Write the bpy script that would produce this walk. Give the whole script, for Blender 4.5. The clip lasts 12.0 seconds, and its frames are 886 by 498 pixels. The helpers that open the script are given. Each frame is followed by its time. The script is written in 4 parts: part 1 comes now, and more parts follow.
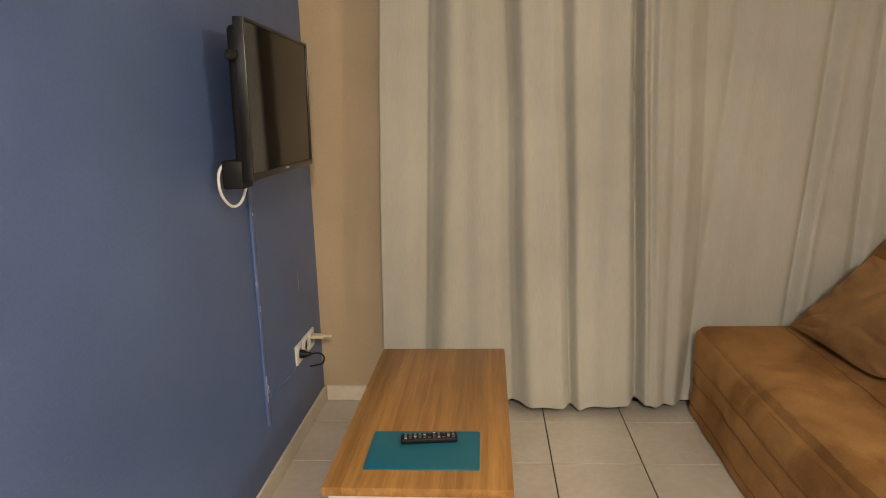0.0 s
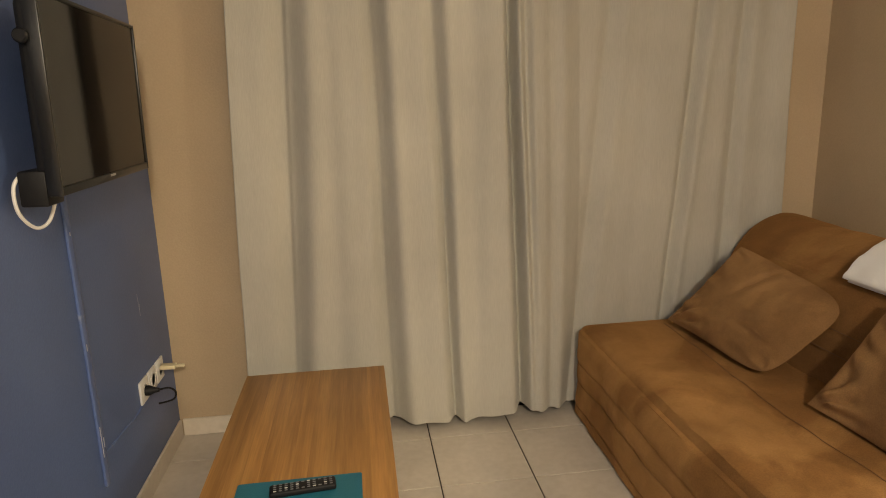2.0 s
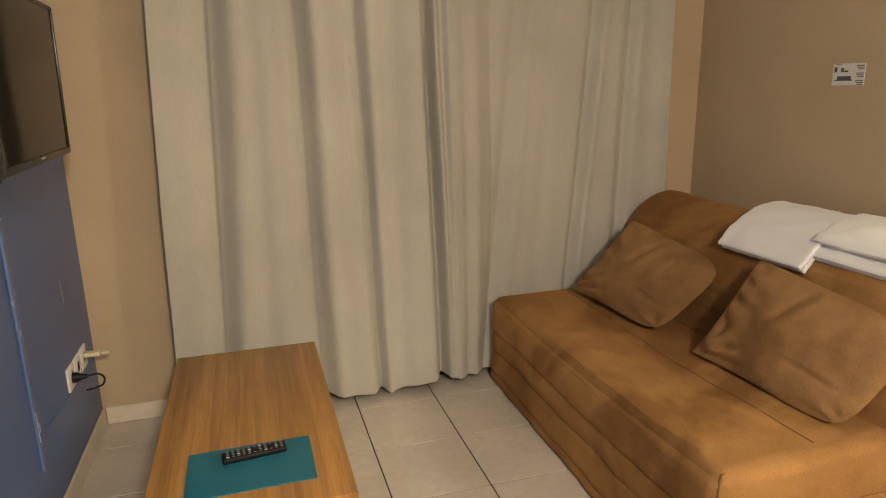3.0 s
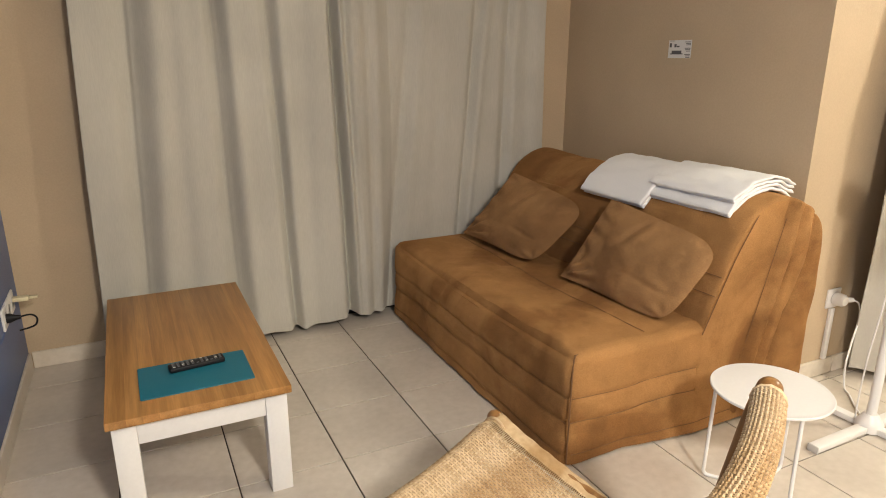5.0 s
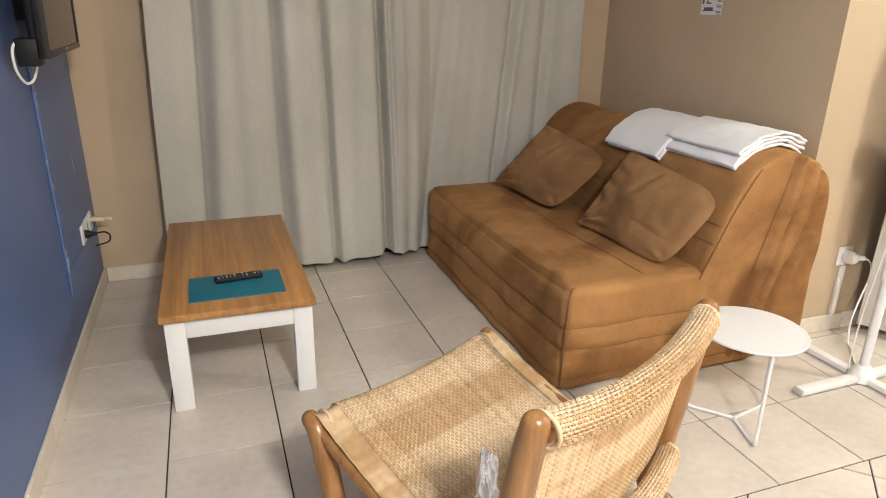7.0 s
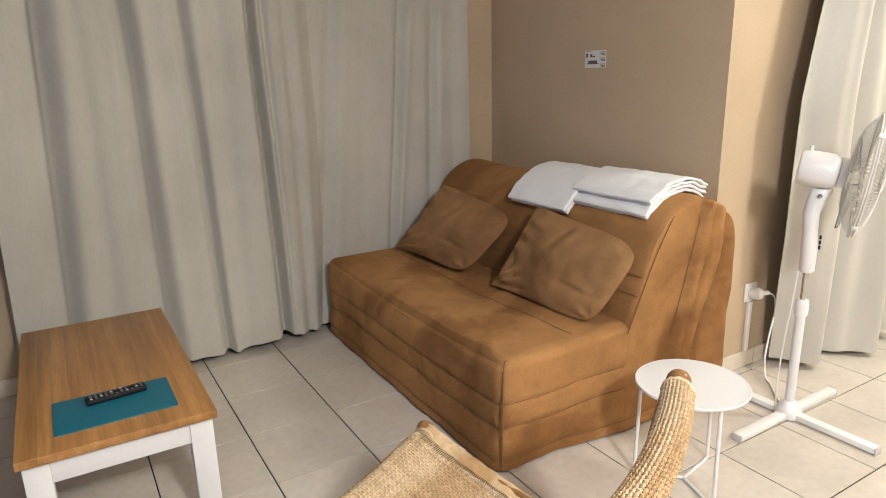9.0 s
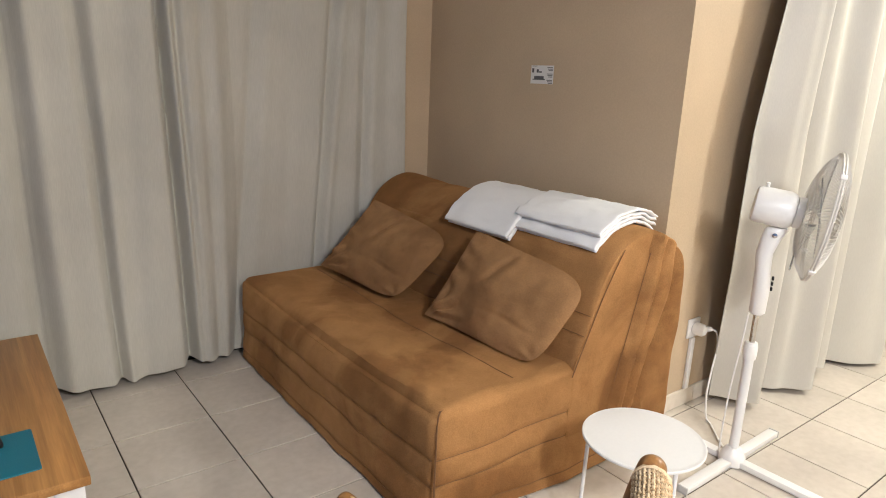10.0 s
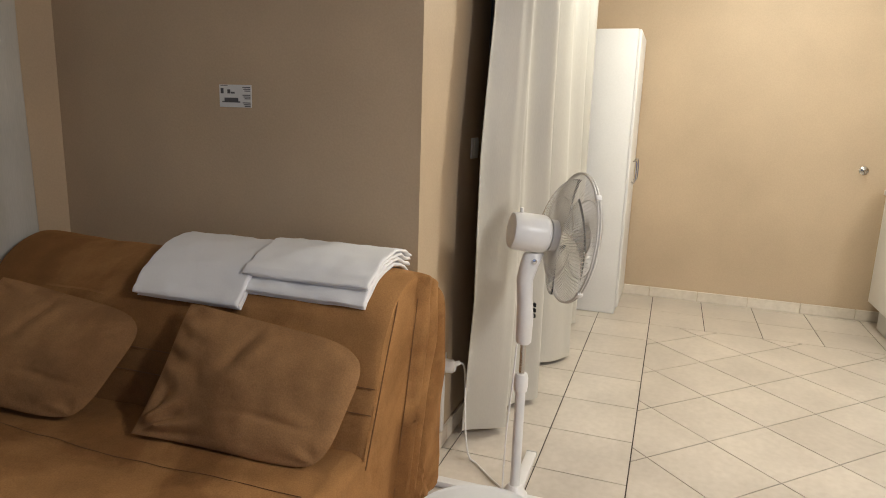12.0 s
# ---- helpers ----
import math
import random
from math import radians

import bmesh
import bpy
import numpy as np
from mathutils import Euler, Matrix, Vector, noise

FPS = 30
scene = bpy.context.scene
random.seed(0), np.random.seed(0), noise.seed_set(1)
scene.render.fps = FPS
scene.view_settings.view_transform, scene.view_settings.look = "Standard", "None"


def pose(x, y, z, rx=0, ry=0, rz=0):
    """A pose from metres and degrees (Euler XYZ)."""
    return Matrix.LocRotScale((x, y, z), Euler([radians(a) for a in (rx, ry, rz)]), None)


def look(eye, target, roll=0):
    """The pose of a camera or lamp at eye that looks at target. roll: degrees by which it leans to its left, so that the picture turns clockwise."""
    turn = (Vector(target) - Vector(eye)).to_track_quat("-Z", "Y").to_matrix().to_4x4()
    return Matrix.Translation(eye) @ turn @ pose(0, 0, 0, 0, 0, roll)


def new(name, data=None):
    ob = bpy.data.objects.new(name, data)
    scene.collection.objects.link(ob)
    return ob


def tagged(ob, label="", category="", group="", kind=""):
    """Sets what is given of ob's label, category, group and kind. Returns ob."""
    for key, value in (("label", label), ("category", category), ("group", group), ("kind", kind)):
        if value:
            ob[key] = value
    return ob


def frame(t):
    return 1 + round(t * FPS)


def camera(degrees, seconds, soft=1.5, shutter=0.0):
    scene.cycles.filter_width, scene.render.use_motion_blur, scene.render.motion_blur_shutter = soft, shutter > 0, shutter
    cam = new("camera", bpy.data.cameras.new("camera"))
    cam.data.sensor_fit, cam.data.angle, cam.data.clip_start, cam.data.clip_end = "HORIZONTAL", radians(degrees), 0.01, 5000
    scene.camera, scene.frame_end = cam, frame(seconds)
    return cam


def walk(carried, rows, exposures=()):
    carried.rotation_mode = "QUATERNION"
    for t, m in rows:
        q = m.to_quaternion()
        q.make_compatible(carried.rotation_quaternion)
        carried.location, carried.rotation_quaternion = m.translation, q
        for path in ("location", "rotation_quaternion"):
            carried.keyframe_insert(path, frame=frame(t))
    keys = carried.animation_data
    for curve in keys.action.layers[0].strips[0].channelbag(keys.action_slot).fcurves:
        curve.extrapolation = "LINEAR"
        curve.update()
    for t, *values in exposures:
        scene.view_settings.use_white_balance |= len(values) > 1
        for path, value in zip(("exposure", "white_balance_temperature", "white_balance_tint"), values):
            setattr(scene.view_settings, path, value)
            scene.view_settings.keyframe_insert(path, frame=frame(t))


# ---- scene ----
cam = camera(68.7, 12.0, 1.0)
PATH = [
    (0, (0.013, 0.288, 1.287), (-0.133, 2.241, 0.887), -1.6),
    (0.5, (0.067, 0.416, 1.305), (-0.176, 2.363, 0.919), -2.3),
    (1, (0.143, 0.484, 1.315), (-0.213, 2.422, 0.972), -0.7),
    (1.5, (0.141, 0.511, 1.324), (0.016, 2.468, 0.93), 0.1),
    (2, (0.011, 0.526, 1.303), (0.256, 2.461, 0.863), -1.7),
    (2.5, (-0.061, 0.495, 1.302), (0.428, 2.373, 0.816), -1.6),
    (3, (-0.123, 0.392, 1.303), (0.431, 2.252, 0.82), -1.1),
    (3.2, (-0.132, 0.327, 1.286), (0.448, 2.171, 0.773), -0.5),
    (4.8, (-0.288, 0.06, 1.288), (0.509, 1.807, 0.726), -0.2),
    (5, (-0.288, 0.036, 1.284), (0.553, 1.76, 0.718), 0.1),
    (5.5, (-0.243, -0.072, 1.279), (0.578, 1.654, 0.689), 2.1),
    (6, (-0.225, -0.171, 1.271), (0.478, 1.594, 0.645), 1.6),
    (6.5, (-0.22, -0.236, 1.268), (0.437, 1.53, 0.597), 0.9),
    (6.7, (-0.22, -0.251, 1.269), (0.422, 1.515, 0.583), 0.9),
    (8.3, (-0.243, -0.13, 1.301), (0.545, 1.591, 0.653), 1.5),
    (8.5, (-0.239, -0.094, 1.291), (0.611, 1.616, 0.697), 0.4),
    (9, (-0.232, -0.002, 1.276), (0.76, 1.654, 0.752), -1.3),
    (9.5, (-0.194, 0.122, 1.278), (0.938, 1.684, 0.751), 0.8),
    (10, (-0.108, 0.23, 1.297), (1.072, 1.76, 0.784), 2.3),
    (10.5, (-0.108, 0.406, 1.284), (1.289, 1.763, 0.828), 0.2),
    (11, (-0.111, 0.554, 1.299), (1.494, 1.657, 0.845), -0.3),
    (11.5, (-0.021, 0.688, 1.288), (1.709, 1.6, 0.87), -0.4),
    (12, (0.027, 0.817, 1.285), (1.876, 1.459, 0.877), 1.9),
]
EXPOSURES = [(0, -0.14, 7600, 10), (1, -0.16, 7800, 10), (1.5, -0.18, 8100, 10), (2.5, -0.20, 8450, 10), (3.2, -0.12, 7900, 10), (5.0, -0.02, 6900, 10),
             (6.5, 0.03, 6300, 10), (9.5, -0.02, 6200, 10), (10.5, -0.10, 6050, 10), (11, -0.30, 6100, 10), (12, -0.72, 6350, 10)]
walk(cam, [(t, look(eye, target, roll)) for t, eye, target, roll in PATH], EXPOSURES)

# ---- light ----
world = bpy.data.worlds.new("world")
scene.world = world
world.use_nodes = True
world.node_tree.nodes["Background"].inputs[0].default_value = (0.02, 0.025, 0.04, 1)
world.node_tree.nodes["Background"].inputs[1].default_value = 0.3


def ceiling_lamp(name, x, y, z, watts, colour, radius):
    data = bpy.data.lights.new(name, "POINT")
    data.energy, data.color, data.shadow_soft_size = watts, colour, radius
    ob = new(name, data)
    ob.location = (x, y, z)
    return ob


ceiling_lamp("ceiling_bulb_living", 0.32, -1.0, 2.3, 114, (1.0, 0.96, 0.90), 0.13)
# Added downward fill under the bulb; brightens the floor against the upper walls.
down_fill = bpy.data.lights.new("living_down_fill", "AREA")
down_fill.shape, down_fill.size, down_fill.energy, down_fill.color = "DISK", 0.3, 58, (1.0, 0.96, 0.90)
new("living_down_fill", down_fill).location = (0.32, -1.0, 2.14)
ceiling_lamp("ceiling_bulb_passage", 3.45, 0.15, 2.34, 116, (1.0, 0.965, 0.84), 0.13)

# ---- materials ----


def nodes_of(name):
    m = bpy.data.materials.new(name)
    m.use_nodes = True
    t = m.node_tree
    return m, t.nodes, t.links, t.nodes["Principled BSDF"]


def noise_node(n, l, coord, scale, detail=3.0, stretch=None):
    tex = n.new("ShaderNodeTexNoise")
    tex.inputs["Scale"].default_value, tex.inputs["Detail"].default_value = scale, detail
    if stretch:
        mp = n.new("ShaderNodeMapping")
        mp.inputs["Scale"].default_value = stretch
        l.new(coord, mp.inputs["Vector"])
        coord = mp.outputs[0]
    l.new(coord, tex.inputs["Vector"])
    return tex.outputs["Fac"]


def ramp_node(n, l, fac, stops):
    r = n.new("ShaderNodeValToRGB")
    r.color_ramp.elements[0].position, r.color_ramp.elements[0].color = stops[0][0], (*stops[0][1], 1)
    r.color_ramp.elements[1].position, r.color_ramp.elements[1].color = stops[-1][0], (*stops[-1][1], 1)
    for p, c in stops[1:-1]:
        e = r.color_ramp.elements.new(p)
        e.color = (*c, 1)
    l.new(fac, r.inputs[0])
    return r.outputs[0]


def mix_node(n, l, a, b, fac, mode="MIX"):
    m = n.new("ShaderNodeMix")
    m.data_type, m.blend_type = "RGBA", mode
    for sock, v in ((m.inputs[0], fac), (m.inputs[6], a), (m.inputs[7], b)):
        if isinstance(v, (int, float)):
            sock.default_value = v
        elif isinstance(v, tuple):
            sock.default_value = (*v, 1)
        else:
            l.new(v, sock)
    return m.outputs[2]


def scaled(c, k):
    return tuple(v * k for v in c)


def plain(name, colour, rough=0.5, metal=0.0, spread=0.08, big=2.5, fine=90.0, bump=0.05, depth=0.002, spec=0.5,
          sheen=0.0, stretch=None, wear=None):
    """Paint, cloth, plastic or metal: one colour, varied at a large and a fine scale, with fine relief."""
    m, n, l, p = nodes_of(name)
    pos = n.new("ShaderNodeNewGeometry").outputs["Position"]
    f1 = noise_node(n, l, pos, big, 4)
    f2 = noise_node(n, l, pos, fine, 3, stretch)
    c1 = ramp_node(n, l, f1, [(0.3, scaled(colour, 1 - spread)), (0.7, scaled(colour, 1 + spread))])
    c2 = ramp_node(n, l, f2, [(0.3, (1 - spread * 0.7,) * 3), (0.7, (1 + spread * 0.4,) * 3)])
    out = mix_node(n, l, c1, c2, 1.0, "MULTIPLY")
    if wear:
        f3 = noise_node(n, l, pos, 6.0, 6)
        mask = ramp_node(n, l, f3, [(0.62, (0, 0, 0)), (0.74, (1, 1, 1))])
        out = mix_node(n, l, out, wear, mask)
    l.new(out, p.inputs["Base Color"])
    p.inputs["Roughness"].default_value, p.inputs["Metallic"].default_value = rough, metal
    p.inputs["Specular IOR Level"].default_value = spec
    if sheen:
        p.inputs["Sheen Weight"].default_value = sheen
        p.inputs["Sheen Roughness"].default_value = 0.4
        p.inputs["Sheen Tint"].default_value = (*[min(1, v * 2.5) for v in colour], 1)
    if bump:
        b = n.new("ShaderNodeBump")
        b.inputs["Strength"].default_value, b.inputs["Distance"].default_value = min(1, bump * 4), depth
        l.new(f2, b.inputs["Height"])
        l.new(b.outputs[0], p.inputs["Normal"])
    return m


def suede(name, dark, light):
    """Brushed suede: the nap lies in patches with soft but clear borders, over a fine pile."""
    m, n, l, p = nodes_of(name)
    pos = n.new("ShaderNodeNewGeometry").outputs["Position"]
    mid = tuple(0.5 * (a + b) for a, b in zip(dark, light))
    patch = n.new("ShaderNodeTexNoise")
    patch.inputs["Scale"].default_value, patch.inputs["Detail"].default_value = 2.3, 6.0
    patch.inputs["Distortion"].default_value = 0.45
    l.new(pos, patch.inputs["Vector"])
    f2 = noise_node(n, l, pos, 260, 2)
    f3 = noise_node(n, l, pos, 11, 6)
    f4 = noise_node(n, l, pos, 1.0, 5, (7, 2.2, 9))
    c = ramp_node(n, l, patch.outputs["Fac"], [(0.40, dark), (0.465, tuple(0.6 * a + 0.4 * b for a, b in zip(dark, mid))), (0.485, mid), (0.53, tuple(0.5 * (a + b) for a, b in zip(mid, light))), (0.56, light)])
    c = mix_node(n, l, c, ramp_node(n, l, f4, [(0.36, (0.90,) * 3), (0.47, (0.99,) * 3), (0.62, (1.04,) * 3)]), 1.0, "MULTIPLY")
    c = mix_node(n, l, c, ramp_node(n, l, f3, [(0.4, (0.92,) * 3), (0.6, (1.05,) * 3)]), 1.0, "MULTIPLY")
    c = mix_node(n, l, c, ramp_node(n, l, f2, [(0.3, (0.86,) * 3), (0.7, (1.10,) * 3)]), 1.0, "MULTIPLY")
    l.new(c, p.inputs["Base Color"])
    p.inputs["Roughness"].default_value = 0.92
    p.inputs["Specular IOR Level"].default_value = 0.15
    p.inputs["Sheen Weight"].default_value = 0.35
    p.inputs["Sheen Roughness"].default_value = 0.35
    p.inputs["Sheen Tint"].default_value = (*[min(1, v * 2) for v in light], 1)
    b = n.new("ShaderNodeBump")
    b.inputs["Strength"].default_value, b.inputs["Distance"].default_value = 0.5, 0.012
    l.new(f3, b.inputs["Height"])
    fine = n.new("ShaderNodeBump")
    fine.inputs["Strength"].default_value, fine.inputs["Distance"].default_value = 0.35, 0.0012
    l.new(f2, fine.inputs["Height"])
    l.new(b.outputs[0], fine.inputs["Normal"])
    l.new(fine.outputs[0], p.inputs["Normal"])
    return m


def wood(name, dark, light, rough, stave=0.0, along="y", scale=1.0):
    """Wood with grain along one axis; stave: width in metres of glued staves, each with its own tone."""
    m, n, l, p = nodes_of(name)
    pos = n.new("ShaderNodeNewGeometry").outputs["Position"]
    st = {"y": (38, 1.6, 38), "x": (1.6, 38, 38), "z": (38, 38, 1.6)}[along]
    vec = pos
    if stave:
        sep = n.new("ShaderNodeSeparateXYZ")
        l.new(pos, sep.inputs[0])
        div = n.new("ShaderNodeMath")
        div.operation = "DIVIDE"
        l.new(sep.outputs["X"], div.inputs[0])
        div.inputs[1].default_value = stave
        flo = n.new("ShaderNodeMath")
        flo.operation = "FLOOR"
        l.new(div.outputs[0], flo.inputs[0])
        white = n.new("ShaderNodeTexWhiteNoise")
        white.noise_dimensions = "1D"
        l.new(flo.outputs[0], white.inputs["W"])
        add = n.new("ShaderNodeVectorMath")
        add.operation = "ADD"
        l.new(pos, add.inputs[0])
        l.new(white.outputs["Color"], add.inputs[1])
        vec = add.outputs[0]
    f1 = noise_node(n, l, vec, 1.0 * scale, 5, st)
    f2 = noise_node(n, l, vec, 6.0 * scale, 2, st)
    c = ramp_node(n, l, f1, [(0.3, dark), (0.7, light)])
    c = mix_node(n, l, c, ramp_node(n, l, f2, [(0.3, (0.86,) * 3), (0.7, (1.06,) * 3)]), 1.0, "MULTIPLY")
    if stave:
        c = mix_node(n, l, c, ramp_node(n, l, white.outputs["Value"], [(0.0, (0.78, 0.76, 0.72)), (1.0, (1.16, 1.15, 1.12))]), 1.0, "MULTIPLY")
    l.new(c, p.inputs["Base Color"])
    p.inputs["Roughness"].default_value = rough
    b = n.new("ShaderNodeBump")
    b.inputs["Strength"].default_value, b.inputs["Distance"].default_value = 0.15, 0.001
    l.new(f2, b.inputs["Height"])
    l.new(b.outputs[0], p.inputs["Normal"])
    return m


def ceramic(name, colour, rough):
    m, n, l, p = nodes_of(name)
    pos = n.new("ShaderNodeNewGeometry").outputs["Position"]
    rnd = n.new("ShaderNodeObjectInfo").outputs["Random"]
    f1 = noise_node(n, l, pos, 3.2, 5)
    f2 = noise_node(n, l, pos, 34, 5)
    c = ramp_node(n, l, f1, [(0.3, scaled(colour, 0.88)), (0.7, scaled(colour, 1.07))])
    c = mix_node(n, l, c, ramp_node(n, l, f2, [(0.3, (0.93, 0.92, 0.9)), (0.65, (1.03,) * 3)]), 1.0, "MULTIPLY")
    c = mix_node(n, l, c, ramp_node(n, l, rnd, [(0.0, (0.94, 0.935, 0.93)), (1.0, (1.03,) * 3)]), 1.0, "MULTIPLY")
    l.new(c, p.inputs["Base Color"])
    l.new(ramp_node(n, l, f2, [(0.3, (rough * 0.85,) * 3), (0.7, (rough * 1.2,) * 3)]), p.inputs["Roughness"])
    b = n.new("ShaderNodeBump")
    b.inputs["Strength"].default_value, b.inputs["Distance"].default_value = 0.12, 0.001
    l.new(f2, b.inputs["Height"])
    l.new(b.outputs[0], p.inputs["Normal"])
    return m


def cane(name, dark, light):
    m, n, l, p = nodes_of(name)
    g = n.new("ShaderNodeNewGeometry")
    f1 = noise_node(n, l, g.outputs["Position"], 60, 4)
    turn = n.new("ShaderNodeMapping")
    turn.inputs["Rotation"].default_value = (0, 0, radians(-25.2))
    l.new(g.outputs["Position"], turn.inputs["Vector"])
    f2 = noise_node(n, l, turn.outputs[0], 1.0, 3, (0.5, 15, 15))
    c = ramp_node(n, l, g.outputs["Random Per Island"], [(0.0, dark), (0.45, light), (1.0, scaled(light, 1.08))])
    c = mix_node(n, l, c, ramp_node(n, l, f1, [(0.3, (0.84, 0.80, 0.74)), (0.65, (1.04,) * 3)]), 1.0, "MULTIPLY")
    c = mix_node(n, l, c, ramp_node(n, l, f2, [(0.40, (0.76, 0.66, 0.53)), (0.55, (1.04,) * 3)]), 1.0, "MULTIPLY")
    l.new(c, p.inputs["Base Color"])
    p.inputs["Roughness"].default_value = 0.5
    return m


BLUE = plain("blue_satin_paint", (0.086, 0.138, 0.300), 0.40, spread=0.09, fine=150, bump=0.10, depth=0.0015)
BEIGE = plain("beige_wall_paint", (0.515, 0.397, 0.266), 0.6, spread=0.065, fine=150, bump=0.10, depth=0.0015)
WHITEWASH = plain("white_ceiling_paint", (0.78, 0.76, 0.72), 0.8, spread=0.03)
TILE = ceramic("beige_glazed_tile", (0.62, 0.56, 0.485), 0.34)
PLINTH = ceramic("cream_plinth_tile", (0.74, 0.67, 0.57), 0.35)
GROUT = plain("brown_grout", (0.055, 0.04, 0.03), 0.9, spread=0.3)
CURTAIN = plain("grey_beige_curtain_cloth", (0.485, 0.468, 0.412), 0.85, spread=0.09, big=1.8, fine=420, bump=0.12, depth=0.001,
                spec=0.2, sheen=0.15, stretch=(1, 1, 0.06))
SATIN = plain("ivory_satin_curtain_cloth", (0.54, 0.52, 0.465), 0.42, spread=0.05, big=1.8, fine=420, bump=0.1, depth=0.001,
              spec=0.5, sheen=0.1, stretch=(1, 1, 0.12))
SUEDE = suede("brown_suede", (0.226, 0.107, 0.0375), (0.368, 0.190, 0.072))
SUEDE_CUSHION = suede("brown_cushion_suede", (0.215, 0.112, 0.048), (0.315, 0.172, 0.076))
# Colours the stitched seams and the shade painted between the pleats.
SEAM_AND_SHADE = plain("dark_seam_and_shade", (0.165, 0.078, 0.030), 0.9)
OAK = wood("oak_laminate", (0.33, 0.15, 0.044), (0.54, 0.28, 0.095), 0.38, stave=0.042)
TEAK = wood("honey_teak", (0.20, 0.09, 0.028), (0.34, 0.17, 0.056), 0.3, along="z")
WHITE_PAINT = plain("white_furniture_paint", (0.80, 0.79, 0.77), 0.42, spread=0.03)
WHITE_METAL = plain("white_coated_metal", (0.76, 0.76, 0.75), 0.4, spread=0.02, bump=0.02)
GUARD_WIRE = plain("pale_coated_wire", (0.62, 0.60, 0.56), 0.4, spread=0.03, bump=0.02)
WHITE_PLASTIC = plain("white_plastic", (0.80, 0.79, 0.77), 0.32, spread=0.02, bump=0)
GREY_PLASTIC = plain("pale_grey_plastic", (0.55, 0.54, 0.52), 0.35, spread=0.03, bump=0)
DARK_BUTTON = plain("dark_grey_rubber", (0.16, 0.16, 0.165), 0.6, bump=0)
BLACK_PLASTIC = plain("black_plastic", (0.010, 0.010, 0.011), 0.5, spread=0.1, bump=0.03, spec=0.25)
BLACK_GLOSS = plain("black_gloss_plastic", (0.008, 0.008, 0.008), 0.3, spread=0.1, bump=0)
SCREEN = plain("dark_screen_glass", (0.008, 0.007, 0.006), 0.07, spread=0.05, bump=0, spec=0.3)
TEAL = plain("teal_vinyl", (0.006, 0.145, 0.205), 0.55, spread=0.07, fine=300, bump=0.1)
LINEN = plain("white_linen", (0.87, 0.87, 0.87), 0.85, spread=0.03, fine=300, bump=0.1, sheen=0.1)
CHROME = plain("chrome", (0.55, 0.54, 0.52), 0.18, metal=1.0, spread=0.02, bump=0)
ANTHRACITE = plain("anthracite_frame_paint", (0.045, 0.05, 0.06), 0.45)
CANE = cane("natural_cane", (0.47, 0.345, 0.20), (0.66, 0.52, 0.345))
CANE_DARK = cane("amber_cane", (0.40, 0.27, 0.14), (0.58, 0.43, 0.26))
CONDUIT_BLUE = plain("blue_gloss_paint", (0.10, 0.16, 0.36), 0.25, spread=0.06, wear=(0.5, 0.55, 0.66))
PRINT = plain("white_card", (0.72, 0.72, 0.70), 0.5, spread=0.03)
INK = plain("grey_ink", (0.10, 0.10, 0.105), 0.6)
CREAM_PLASTIC = plain("cream_plastic", (0.70, 0.62, 0.42), 0.4, spread=0.03, bump=0)

# ---- mesh helpers ----


def to_object(name, bm, material, smooth=True, angle=40):
    me = bpy.data.meshes.new(name)
    bm.normal_update()
    bmesh.ops.recalc_face_normals(bm, faces=bm.faces)
    bm.to_mesh(me)
    bm.free()
    me.materials.append(material)
    if smooth:
        me.shade_smooth()
        me.set_sharp_from_angle(angle=radians(angle))
    return new(name, me)


def part(name, bm, material, parent, label="", smooth=True):
    ob = to_object(name, bm, material, smooth)
    ob.parent = parent
    if label:
        tagged(ob, label)
    return ob


def thing(name, x, y, z, label, category, group="", kind="", rz=0.0):
    ob = new(name)
    ob.matrix_world = pose(x, y, z, 0, 0, rz)
    ob.empty_display_size = 0.05
    return tagged(ob, label, category, group, kind)


def moved(bm, m):
    bm.transform(m)
    return bm


def box(x0, y0, z0, x1, y1, z1, bevel=0.0, seg=2, bm=None):
    bm = bm or bmesh.new()
    r = bmesh.ops.create_cube(bm, size=1)
    bmesh.ops.scale(bm, vec=(x1 - x0, y1 - y0, z1 - z0), verts=r["verts"])
    bmesh.ops.translate(bm, vec=((x0 + x1) / 2, (y0 + y1) / 2, (z0 + z1) / 2), verts=r["verts"])
    if bevel:
        es = {e for v in r["verts"] for e in v.link_edges}
        bmesh.ops.bevel(bm, geom=list(es), offset=bevel, segments=seg, affect="EDGES", profile=0.5)
    return bm


def smooth_line(pts, per=8, closed=False):
    """Catmull-Rom points through pts."""
    P = [Vector(p) for p in pts]
    k, out = len(P), []
    for i in range(k if closed else k - 1):
        a, b, c, d = ((P[(i + j - 1) % k] for j in range(4)) if closed else
                      (P[max(0, i - 1)], P[i], P[i + 1], P[min(k - 1, i + 2)]))
        for s in range(per):
            t = s / per
            out.append(0.5 * ((2 * b) + (c - a) * t + (2 * a - 5 * b + 4 * c - d) * t * t + (3 * b - a - 3 * c + d) * t ** 3))
    if not closed:
        out.append(P[-1])
    return out


